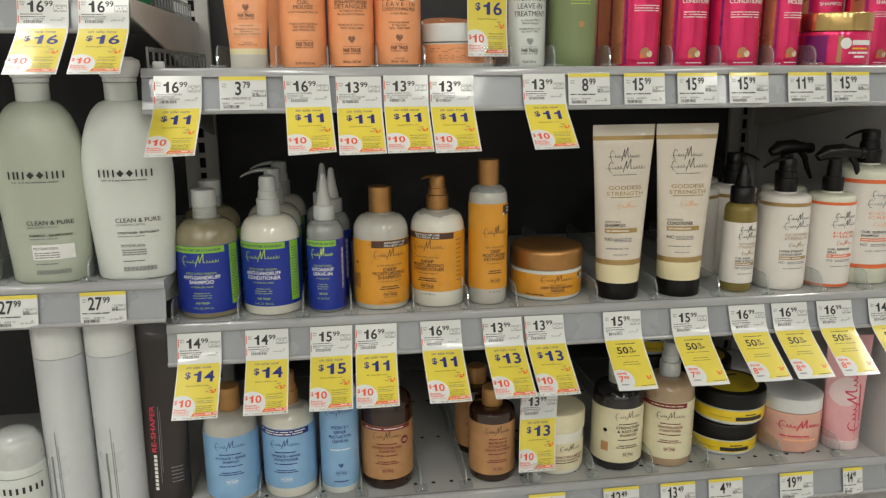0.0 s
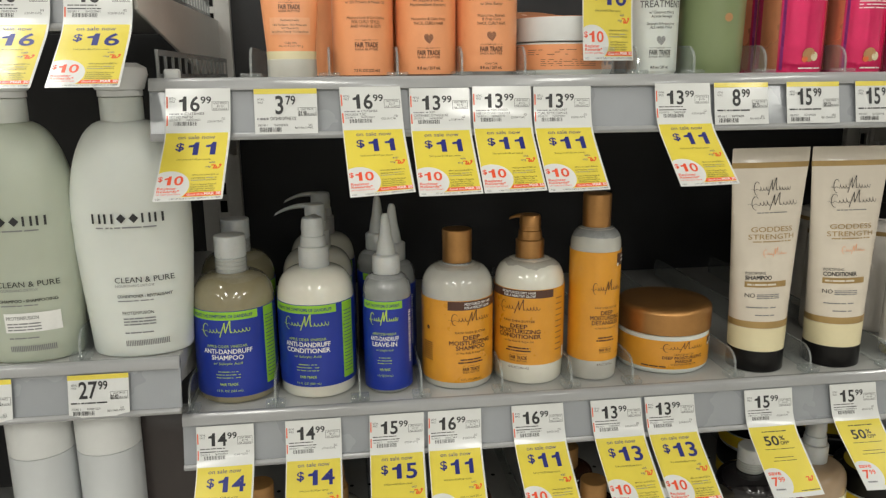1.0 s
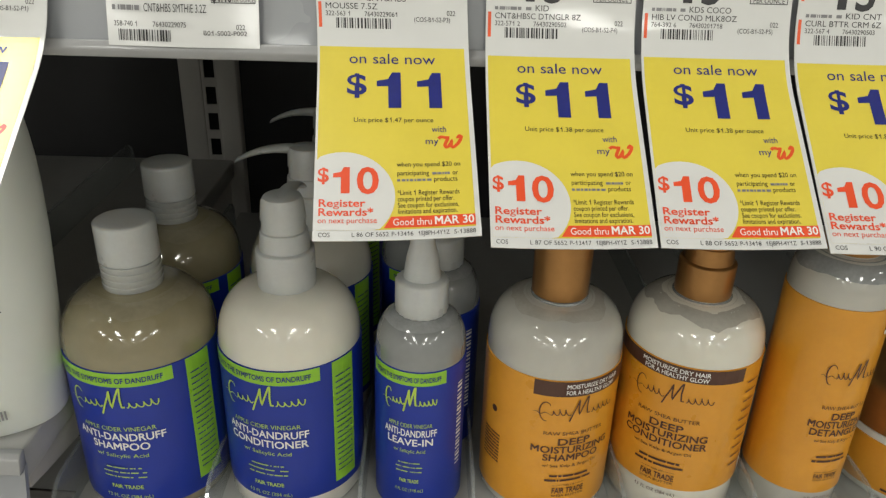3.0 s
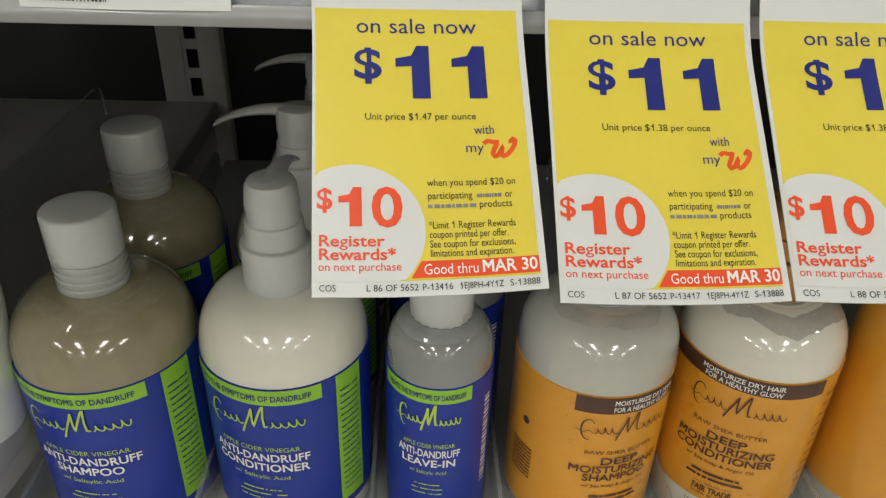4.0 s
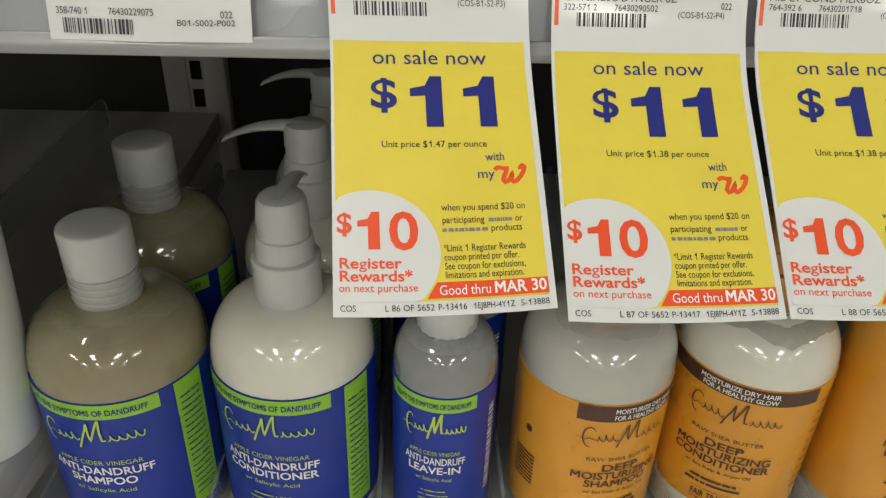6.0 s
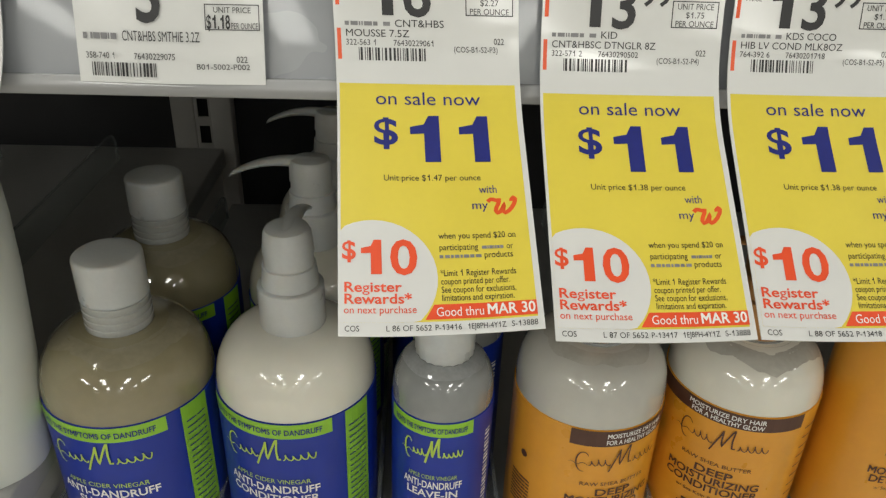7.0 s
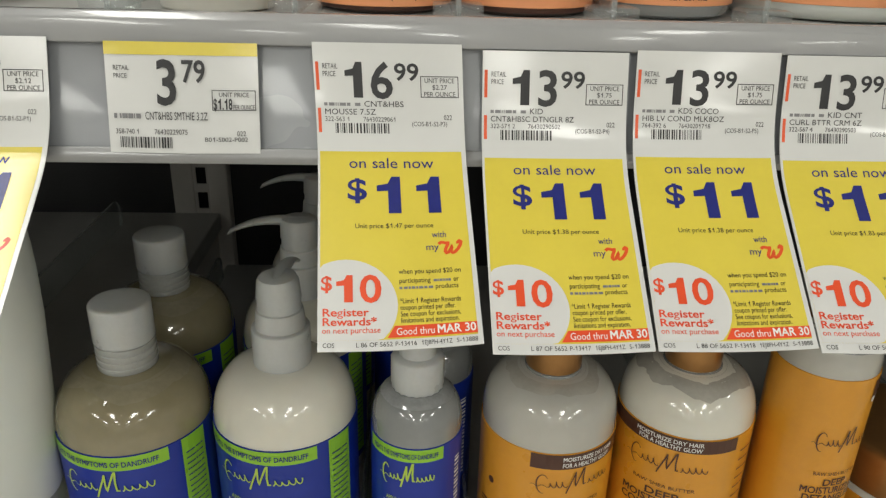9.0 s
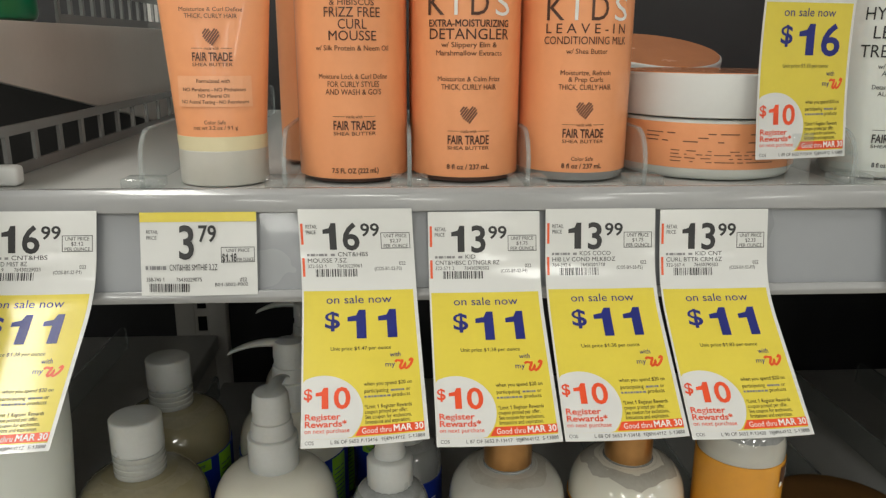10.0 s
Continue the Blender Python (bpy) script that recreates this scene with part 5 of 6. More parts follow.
def ivory_sheet(kind):
    sh = Sheet()
    sh.scribble("black", 0.000, 0.189, 0.040, 0.014, 2, 0.0006)
    sh.scribble("black", 0.003, 0.174, 0.050, 0.014, 4, 0.0006)
    sh.bars("grey", -0.016, 0.018, 0.1665, 0.0008, 5, 2)
    sh.text("goldband", "GODDESS", 0.001, 0.1475, 0.0050, 0.047, layer=2)
    sh.text("goldband", "STRENGTH", 0.001, 0.1400, 0.0050, 0.052, layer=2)
    sh.bars("goldband", -0.020, 0.024, 0.1370, 0.0010, 6, 2)
    sh.scribble("orangelight", 0.004, 0.124, 0.026, 0.008, 7, 0.0005)
    x = -0.026
    sh.text("black", "FORTIFYING", x, 0.1040, 0.0026, 0.020, "l", layer=2)
    sh.text("black", kind, x, 0.0985, 0.0041, 0.0265 if kind == "SHAMPOO" else 0.034, "l", True, layer=2)
    sh.rect("goldband", x, 0.0905, x + 0.044, 0.0965, 1)
    sh.bars("tube", x + 0.002, x + 0.032, 0.0925, 0.0018, 4, 3)
    sh.text("black", "NO", x, 0.0800, 0.0042, 0.0095, "l", layer=2)
    for i in range(3):
        sh.bars("grey", x + 0.011, x + 0.036, 0.0825 - 0.0019 * i, 0.0008, 4, 2)
    sh.bars("grey", x + 0.002, x + 0.032, 0.0690, 0.0010, 4, 2)
    sh.bars("grey", x + 0.010, x + 0.030, 0.0610, 0.0010, 4, 2)
    return sh


IV = "ivory and white hair care products"
for x, kind, turn in ((0.3800, "SHAMPOO", 2), (0.4675, "CONDITIONER", -1)):
    flat_tube(on_mid(x, 0.985, 0, turn), "tall ivory %s tube with gold bands on a black cap" % kind.lower(), 0.0285, 0.0430, 0.0270, 0.2320, 0.0225, "tube", "blackcap",
              ((0.0228, 0.0470, "tubecream", "cream_band"), (0.0475, 0.0545, "goldband", "gold_band"), (0.2120, 0.2175, "goldband", "gold_band")), ivory_sheet(kind), 0.012, IV)


def script_label(sh, r, top, w, lines, accent, band=None, tall=1.0):
    sh.scribble("black", 0.05 * r, top - 0.013 * tall, w * 0.62, 0.010 * tall, 2, 0.0006)
    sh.scribble("black", 0.08 * r, top - 0.024 * tall, w * 0.80, 0.010 * tall, 4, 0.0006)
    y = top - 0.036 * tall
    for s in lines[0]:
        sh.text(accent, s, 0.06 * r, y, 0.0036 * tall, w * 0.74, layer=2)
        y -= 0.0052 * tall
    sh.scribble(accent, 0.1 * r, y - 0.004, w * 0.5, 0.007, 7, 0.0005)
    y -= 0.0125 * tall
    for s in lines[1]:
        sh.text("black", s, -w * 0.42, y, 0.0029 * tall, None, "l", True, layer=2)
        y -= 0.0045 * tall
    if band:
        sh.rect(band, -w * 0.42, y - 0.0016, w * 0.42, y + 0.0030, 1)
        sh.bars("labelwhite", -w * 0.40, w * 0.2, y, 0.0015, 4, 2)
    y -= 0.0072 * tall
    sh.text("black", "NO", -w * 0.42, y, 0.0034 * tall, None, "l", layer=2)
    for i in range(2):
        sh.bars("grey", -w * 0.20, w * 0.36, y + 0.0018 - 0.0020 * i, 0.0009, 4, 2)
    sh.bars("grey", -w * 0.30, w * 0.30, y - 0.0075, 0.0010, 4, 2)


b = bottle(on_mid(0.5525, 0.9860, 0, 4), "amber-green hair oil bottle with black nozzle cap", 0.0218, 0.112, 0.1240, 0.0120, "oil", (0.0130, 0.0985, "labelwhite"), "oil_bottle", IV)
nozzle(b, 0.1235, 0.1460, 0.1780, 0.0148, M["blackcap"], "black pointed nozzle cap")
sh = Sheet()
script_label(sh, 0.0223, 0.0985, 0.036, (("GODDESS", "STRENGTH"), ("7 OIL BLEND", "HAIR & SCALP OIL")), "goldband", "goldband", 0.86)
put_print(sh, drum(0.0223), b)


def leave_in_cream(m):
    b = bottle(m, "white leave-in cream bottle with a black pump", 0.0345, 0.1265, 0.1340, 0.0150, "labelwhite", (0.0060, 0.1180, "labelwhite"), "cream_bottle", IV, squash=3.0)
    part("gold_band", wrap("gold_band", 0.0345, 0.1182, 0.1235, M["goldband"]), b)
    pump(b, 0.1350, 0.0470, 0.0150, M["blackcap"], "black pump", 0.036)
    sh = Sheet()
    script_label(sh, 0.0350, 0.1140, 0.052, (("GODDESS", "STRENGTH"), ("DIVINE STRENGTH", "LEAVE-IN CREAM")), "goldband", "goldband")
    put_print(sh, drum(0.0350), b)
    return b


def hair_milk(m):
    b = bottle(m, "white hair milk spray bottle with orange-red bands", 0.0325, 0.1245, 0.1330, 0.0140, "mint", (0.0060, 0.1180, "labelwhite"), "spray_bottle", IV, squash=3.0)
    part("upper_band", wrap("upper_band", 0.0325, 0.1182, 0.1225, M["tomato"]), b)
    part("lower_band", wrap("lower_band", 0.0325, 0.0020, 0.0058, M["tomato"]), b)
    trigger(b, 0.1340, 0.0140, M["blackcap"]).matrix_basis = pose(0, 0, 0, 0, 0, 168)
    sh = Sheet()
    script_label(sh, 0.0330, 0.1140, 0.049, (("HAIR", "MILK"), ("CURL REFRESHER", "SPRAY")), "tomato", "tomato")
    put_print(sh, drum(0.0330), b)
    return b


def coco_creme(m):
    b = bottle(m, "large pale lotion bottle, orange bands and black pump", 0.0430, 0.1560, 0.1690, 0.0160, "mint", (0.0300, 0.1450, "labelwhite"), "shampoo_bottle", IV, squash=2.6)
    part("upper_band", wrap("upper_band", 0.0430, 0.1452, 0.1510, M["tomato"]), b)
    part("lower_band", wrap("lower_band", 0.0430, 0.0235, 0.0298, M["tomato"]), b)
    pump(b, 0.1700, 0.0480, 0.0160, M["blackcap"], "black pump", 0.038)
    sh = Sheet()
    script_label(sh, 0.0435, 0.1430, 0.062, (("COCO", "CREME"), ("CURL QUENCHING", "SHAMPOO")), "orange", "tomato", 1.15)
    put_print(sh, drum(0.0435), b)
    return b


k2 = leave_in_cream(on_mid(0.6215, 0.9970, 0, 3))
copy_thing(k2, on_mid(0.5890, 1.0800, 0, 168))
copy_thing(k2, on_mid(0.5300, 1.0780, 0, 168))
copy_thing(k2, on_mid(0.5750, 1.1700, 0, 160))
k3 = hair_milk(on_mid(0.6905, 0.9960, 0, 4))
copy_thing(k3, on_mid(0.6640, 1.0700, 0, 10))
coco_creme(on_mid(0.7530, 1.0150))


# ---- lower shelf ----
def on_low(x, y, dz=0.0, turn=0.0):
    return pose(along(x), y, LOW + 0.0008 + dz, 0, 0, turn)


def simple_label(sh, r, top, ink, lines, hl=0.0036, logo="brown", scale=1.0, fair_ink=None):
    sh.scribble(logo, 0.0, top - 0.0125, 1.05 * r, 0.011, 5, 0.0006)
    sh.bars(ink, -0.4 * r, 0.4 * r, top - 0.0225, 0.0014, 3, 2)
    y = top - 0.0290
    for s in lines:
        sh.text(ink, s, 0.0, y, hl, min(1.35, 0.105 * len(s)) * r * scale, bold=True, layer=2)
        y -= hl * 1.55
    sh.bars(ink, -0.42 * r, 0.42 * r, y, 0.0014, 4, 2)
    sh.bars(ink, -0.36 * r, 0.36 * r, y - 0.009, 0.0013, 4, 2)
    sh.bars(ink, -0.46 * r, 0.46 * r, y - 0.012, 0.0013, 4, 2)
    fair(sh, fair_ink or ink, 0.0, y - 0.023, 0.42 * r)


HY = "repair products on the lower shelf"
b = bottle(on_low(-0.1480, 0.9985, 0, 4), "cream shampoo bottle, sky blue label and tan cap", 0.0360, 0.0935, 0.1220, 0.0135, "milky", (0.0060, 0.0955, "sky"), "shampoo_bottle", HY, fill=(0.1175, 0.003, "headspace", 9.1))
cap_plain(b, 0.1220, 0.1540, 0.0145, M["wood"], "tan cap")
sh = Sheet()
simple_label(sh, 0.0365, 0.0930, "navy", ("HYDRATE + REPAIR", "SHAMPOO"), 0.0034, "navy", 0.80, "white")
put_print(sh, drum(0.0365), b)
b = bottle(on_low(-0.0710, 0.9985, 0, -6), "cream conditioner bottle, sky blue label, navy strip, tan pump", 0.0358, 0.0990, 0.1260, 0.0135, "cream", (0.0150, 0.1010, "sky"), "conditioner_bottle", HY, fill=(0.1225, 0.003, "headspace", 6.4))
pump(b, 0.1260, 0.0440, 0.0145, M["wood"], "tan pump", 0.022, True)
sh = Sheet()
sh.rect("navy", -1.30 * 0.0363, 0.0915, 0.95 * 0.0363, 0.1000, 1)
sh.bars("white", -0.038, 0.030, 0.0968, 0.0014, 7, 2)
sh.bars("white", -0.030, 0.026, 0.0935, 0.0014, 6, 2)
simple_label(sh, 0.0363, 0.0900, "navy", ("HYDRATE + REPAIR", "CONDITIONER"), 0.0034, "navy", 0.80, "white")
put_print(sh, drum(0.0363), b)
b = bottle(on_low(-0.0030, 0.9880, 0, 2), "slim sky blue leave-in bottle", 0.0258, 0.138, 0.1540, 0.0130, "pearl", (0.0110, 0.1365, "sky"), "leave_in_bottle", HY)
cap_plain(b, 0.1545, 0.1850, 0.0138, M["wood"], "tan cap")
sh = Sheet()
sh.scribble("navy", 0.0, 0.1190, 0.036, 0.013, 5, 0.0006)
for i, s in enumerate(("HYDRATE +", "REPAIR", "MULTI-ACTION", "LEAVE-IN")):
    sh.text("navy", s, 0.0, 0.0970 - 0.0066 * i, 0.0042, (0.0235, 0.0165, 0.031, 0.0215)[i], bold=True, layer=2)
sh.bars("white", -0.014, 0.014, 0.0660, 0.0014, 4, 2)
heart(sh, "navy", 0.0, 0.0430, 0.0065)
fair(sh, "navy", 0.0, 0.0310, 0.0150)
sh.bars("navy", -0.010, 0.010, 0.0190, 0.0016, 3, 2)
put_print(sh, drum(0.0263), b)


def amber_bottle(m, r, zs, zn, lab, label, lines, capmat, cap_h, strip=False, seal=False, group=HY):
    b = bottle(m, label, r, zs, zn, 0.0135, "brownglass", (lab[0], lab[1], "kraft"), "amber_bottle", group, squash=2.6)
    cap_plain(b, zn, zn + cap_h, 0.0145, M[capmat], "tan cap" if capmat == "wood" else "black cap")
    sh = Sheet()
    top = lab[1]
    if strip:
        sh.rect("maroon", -1.2 * r, top - 0.0065, 1.0 * r, top - 0.0005, 1)
        sh.bars("white", -0.9 * r, 0.7 * r, top - 0.0042, 0.0014, 6, 2)
        top -= 0.004
    if seal:
        sh.disc("maroon", 0.72 * r, top - 0.019, 0.0062, 2, 20)
        sh.bars("creamlab", 0.62 * r, 0.82 * r, top - 0.0185, 0.0010, 2, 3)
        sh.bars("creamlab", 0.62 * r, 0.82 * r, top - 0.0210, 0.0010, 2, 3)
    simple_label(sh, r + 0.0005, top, "maroon", lines, 0.0034, "brown", 0.85)
    put_print(sh, drum(r + 0.0005), b)
    return b


amber_bottle(on_low(0.0630, 0.9985, 0, -4), 0.0356, 0.1080, 0.1330, (0.0160, 0.0950), "amber shampoo bottle with a kraft label and black cap", ("INTENSIVE HYDRATION", "SHAMPOO"), "blackcap", 0.030, True, True)
a2 = amber_bottle(on_low(0.2110, 0.9920, 0, 4), 0.0322, 0.0960, 0.1060, (0.0120, 0.0880), "amber leave-in bottle with a kraft label and tan cap", ("INTENSIVE", "HYDRATING", "LEAVE-IN MILK"), "wood", 0.0250)
copy_thing(a2, on_low(0.2040, 1.0720, 0, -8))

j = jar(on_low(0.3080, 1.0010, 0, 8), "clear jar of cream masque with a pale yellow lid", 0.0385, 0.0930, 0.0660, "cream", "creamlab", "pale yellow screw lid", (0.0090, 0.0500, "creamlab"), 0.0400, "masque_jar", HY)
sh = Sheet()
sh.scribble("brown", 0.006, 0.0400, 0.032, 0.009, 5, 0.0006)
sh.text("maroon", "STRENGTHEN & RESTORE", 0.004, 0.0280, 0.0030, 0.048, bold=True, layer=2)
sh.text("maroon", "LEAVE-IN CONDITIONER", 0.004, 0.0235, 0.0030, 0.044, bold=True, layer=2)
sh.bars("brown", -0.016, 0.020, 0.0200, 0.0014, 4, 2)
put_print(sh, drum(0.0390), j)

b = bottle(on_low(0.3985, 0.9990, 0, 6), "black shampoo bottle with a cream label and frosted cap", 0.0365, 0.1040, 0.1235, 0.0140, "blackbottle", (0.0130, 0.0960, "creamlab"), "shampoo_bottle", HY, squash=2.4)
cap_flip(b, 0.1240, 0.1530, 0.0150, M["frost"], "frosted clear disc cap")
sh = Sheet()
simple_label(sh, 0.0370, 0.0950, "brown", ("STRENGTHEN", "& RESTORE", "SHAMPOO"), 0.0038, "brown", 0.95)
sh.disc("blackcap", -0.034, 0.062, 0.0032, 2, 7)
sh.rect("kraft", -0.040, 0.030, -0.029, 0.044, 1)
put_print(sh, drum(0.0370), b)
b = bottle(on_low(0.4745, 0.9990, 0, -16), "tan conditioner pump bottle with a cream label", 0.0370, 0.1080, 0.1300, 0.0140, "tan", (0.0130, 0.1000, "creamlab"), "conditioner_bottle", HY, squash=2.6)
pump(b, 0.1300, 0.0500, 0.0150, M["frost"], "frosted clear pump", 0.030, False, -70)
sh = Sheet()
sh.rect("maroon", -1.3 * 0.0375, 0.0915, 0.62 * 0.0375, 0.0990, 1)
sh.bars("creamlab", -0.030, 0.018, 0.0945, 0.0014, 6, 2)
simple_label(sh, 0.0375, 0.0900, "maroon", ("STRENGTHEN & RESTORE", "CONDITIONER"), 0.0034, "brown", 0.70)
for i in range(8):
    sh.bars("kraft", 0.95 * 0.0375, 1.2 * 0.0375, 0.080 - 0.006 * i, 0.0013, 2, 2)
put_print(sh, drum(0.0375), b)


def wax_tin(m, r=0.0515):
    """A low black-lidded tin with a yellow band and a round lid label."""
    j = jar(m, "low wax tin, yellow band and black lid, stacked on another", r, 0.0500, 0.0255, "pearl", "blackcap", "black screw lid", (0.0065, 0.0235, "waxyellow"), r + 0.0010, "wax_tin", "stacked wax tins", 0.004)
    part("lid_label", loft("lid_label", [(0.0498, r * 0.80, r * 0.80), (0.0504, r * 0.80, r * 0.80), (0.0506, r * 0.78, r * 0.78)], M["waxgold"], 48), j, "round gold lid label")
    sh = Sheet()
    sh.rect("black", -0.020, 0.0085, 0.024, 0.0145, 2)
    sh.bars("black", -0.006, 0.012, 0.0165, 0.0016, 2, 2)
    sh.bars("waxgold", -0.058, -0.026, 0.0120, 0.0016, 3, 2)
    sh.bars("waxgold", 0.032, 0.060, 0.0120, 0.0016, 3, 2)
    put_print(sh, drum(r + 0.0005), j)
    top = Sheet()
    top.rect("black", -0.024, 0.016, 0.024, 0.022, 1)
    top.bars("black", -0.012, 0.012, 0.025, 0.002, 2, 1)
    top.lay(lambda u, v, off: (u, v, 0.0507 + off), j, {"black": "lid_print"})
    return j


w = wax_tin(on_low(0.5770, 1.0300, 0, -6))
copy_thing(w, on_low(0.5820, 1.0240, 0.0510, 6))
for i in range(3):
    copy_thing(w, on_low(0.5200, 1.1900, 0.0508 * i, 14 * i))
for i in range(2):
    copy_thing(w, on_low(0.5900, 1.1420, 0.0508 * i, -9 * i))


def pink_jar(m):
    j = jar(m, "pink gel curl custard jar with a white lid", 0.0462, 0.0850, 0.0640, "pinkgel", "capwhite", "plain white screw lid", None, 0.0455, "custard_jar", "pink products on the lower shelf", 0.002)
    sh = Sheet()
    sh.scribble("rose", 0.0, 0.0420, 0.064, 0.014, 6, 0.0016)
    sh.bars("rose", -0.030, 0.014, 0.0270, 0.0024, 3, 2)
    sh.bars("orangelight", -0.024, 0.026, 0.0205, 0.0030, 3, 2)
    put_print(sh, drum(0.0464), j)
    return j


p = pink_jar(on_low(0.6760, 1.0160, 0, -8))
copy_thing(p, on_low(0.6720, 1.1400, 0, 10))
sh = Sheet()
tmp = Sheet()
tmp.scribble("rose", 0.0, 0.0, 0.098, 0.020, 6, 0.0019, 2)
for (ink, layer), (vs, fs) in tmp.inks.items():
    sh.add(ink, layer, [(0.012 - v, 0.080 + u) for u, v in vs], fs)
sh.bars("rose", 0.016, 0.018, 0.045, 0.055, 1, 2)
sh.disc("pinkpale", -0.006, 0.090, 0.022, 1, 30)
flat_tube(on_low(0.7480, 0.9950, 0, -6), "pale pink squeeze tube on a clear cap", 0.0270, 0.0345, 0.0240, 0.1750, 0.0140, "pinktube", "pinkpale", (), sh, 0.010, "pink products on the lower shelf", "pale pink cap")


# ---- upper shelf ----
def on_top(x, y, turn=0.0, dz=0.0):
    return pose(along(x, 0.004), y + 0.004, TOP + 0.0006 + dz, 0, 0, turn)


CO = "coral hair products on the upper shelf"
sh = Sheet()
sh.text("brown", "Moisturize & Curl Define", 0.0, 0.0805, 0.0018, 0.029, layer=2)
sh.text("brown", "THICK, CURLY HAIR", 0.0, 0.0774, 0.0020, 0.024, layer=2)
heart(sh, "brown", 0.0, 0.0685, 0.0075)
fair(sh, "brown", 0.0, 0.0583, 0.0185)
sh.rect("orangelight", -0.0170, 0.0373, 0.0170, 0.0515, 1)
sh.text("brown", "Formulated with", 0.0, 0.0484, 0.0017, 0.0155, layer=2)
for i, t in enumerate(("NO Parabens - NO Phthalates", "NO Mineral Oil", "NO Animal Testing - NO Petrolatum")):
    sh.text("brown", t, 0.0, 0.0445 - 0.0028 * i, 0.0016, (0.029, 0.0145, 0.031)[i], layer=2)
sh.text("brown", "Color Safe", 0.0, 0.0295, 0.0017, 0.0100, layer=2)
sh.text("brown", "net wt 3.2 oz / 91 g", 0.0, 0.0270, 0.0017, 0.0205, layer=2)
flat_tube(on_top(-0.0945, 0.9640, 2), "coral smoothie tube standing on a creamy white cap", 0.0208, 0.0300, 0.0195, 0.1500, 0.0165, "orange", "capcream", ((0.0167, 0.0235, "tubecream", "cream_band"),), sh, 0.010, CO, "creamy white cap")


def coral_bottle(m, r, zlab, fill, what, lines, size, marks, group=CO, lab="orange", ink="brown"):
    """lines: (words, height of the line above the foot, capital height, width, bold), in millimetres."""
    b = bottle(m, what, r, 0.150, 0.172, 0.0130, fill, (zlab, 0.148, lab), "coral_bottle" if lab == "orange" else "white_bottle", group)
    cap_plain(b, 0.1720, 0.2020, 0.0138, M["capwhite"], "white cap")
    sh = Sheet()
    fz, hz, shift = marks
    sh.text(ink, size[0], shift * mm, size[1] * mm, 2.3 * mm, size[2] * mm, bold=True, layer=2)
    fair(sh, ink, shift * mm, fz * mm, 20.5 * mm)
    if hz:
        heart(sh, ink, shift * mm, hz * mm, 8.0 * mm)
    for s, v, h, w, bold in lines:
        sh.text(ink, s, shift * mm, v * mm, h * mm, w * mm, bold=bold and h < 3.3, layer=2)
    sh.scribble(ink, 0.0, 0.1320, 1.1 * r, 0.010, 5, 0.0006)
    put_print(sh, drum(r + 0.0005), b)
    return b


mo = coral_bottle(on_top(-0.0310, 0.9760, -2), 0.0270, 0.0025, "brown", "coral curl mousse bottle with dark lettering", (
    ("& HIBISCUS", 83.5, 2.6, 21, False), ("FRIZZ FREE", 78.3, 4.3, 27, True), ("CURL", 73.0, 4.3, 13.5, True), ("MOUSSE", 67.8, 4.3, 23, True), ("w/ Silk Protein & Neem Oil", 63.2, 2.3, 36, False),
    ("Moisture Lock & Curl Define", 50.3, 2.2, 34, False), ("FOR CURLY STYLES", 46.6, 2.5, 25, False), ("AND WASH & GO'S", 43.0, 2.5, 27, False)), ("7.5 FL OZ (222 mL)", 5.6, 23), (26.5, 0, 3.0))
copy_thing(mo, on_top(-0.0480, 1.0320, 10))
copy_thing(mo, on_top(-0.0330, 1.0920, 24))
de = coral_bottle(on_top(0.0262, 0.9760, 0), 0.0270, 0.0030, "brown", "coral kids detangler bottle with dark lettering", (
    ("EXTRA-MOISTURIZING", 74.3, 3.1, 41, True), ("DETANGLER", 68.6, 4.8, 41, True), ("w/ Slippery Elm &", 65.0, 2.3, 27, False), ("Marshmallow Extracts", 61.2, 2.3, 33, False),
    ("Moisturize & Calm Frizz", 49.3, 2.2, 31, False), ("THICK, CURLY HAIR", 45.4, 2.5, 27, False)), ("8 fl oz / 237 mL", 7.3, 21), (19.5, 33.0, -0.5))
copy_thing(de, on_top(0.0262, 1.0340, -8))
le = coral_bottle(on_top(0.0825, 0.9765, 1), 0.0275, 0.0050, "clearfill", "coral kids leave-in conditioning milk bottle", (
    ("L E A V E - I N", 71.6, 4.4, 42, False), ("CONDITIONING MILK", 66.6, 3.5, 43, True), ("w/ Shea Butter", 62.2, 2.3, 20, False),
    ("Moisturize, Refresh", 52.3, 2.2, 25, False), ("& Prep Curls", 49.2, 2.2, 17, False), ("THICK, CURLY HAIR", 45.4, 2.5, 26, False), ("Color Safe", 11.2, 1.9, 11, False)), ("8 fl oz / 237 mL", 7.4, 20), (22.5, 35.0, -1.0))
for b, r, v in ((de, 0.0275, 0.0795), (le, 0.0280, 0.0775)):
    sh = Sheet()
    for i, (ch, ink) in enumerate((("K", "brown"), ("I", "white"), ("D", "brown"), ("S", "white"))):
        sh.text(ink, ch, (-0.0175, -0.0070, 0.0040, 0.0160)[i], v, 0.0110, 0.0100 if ch != "I" else 0.0040, layer=2)
    put_print(sh, drum(r), b)


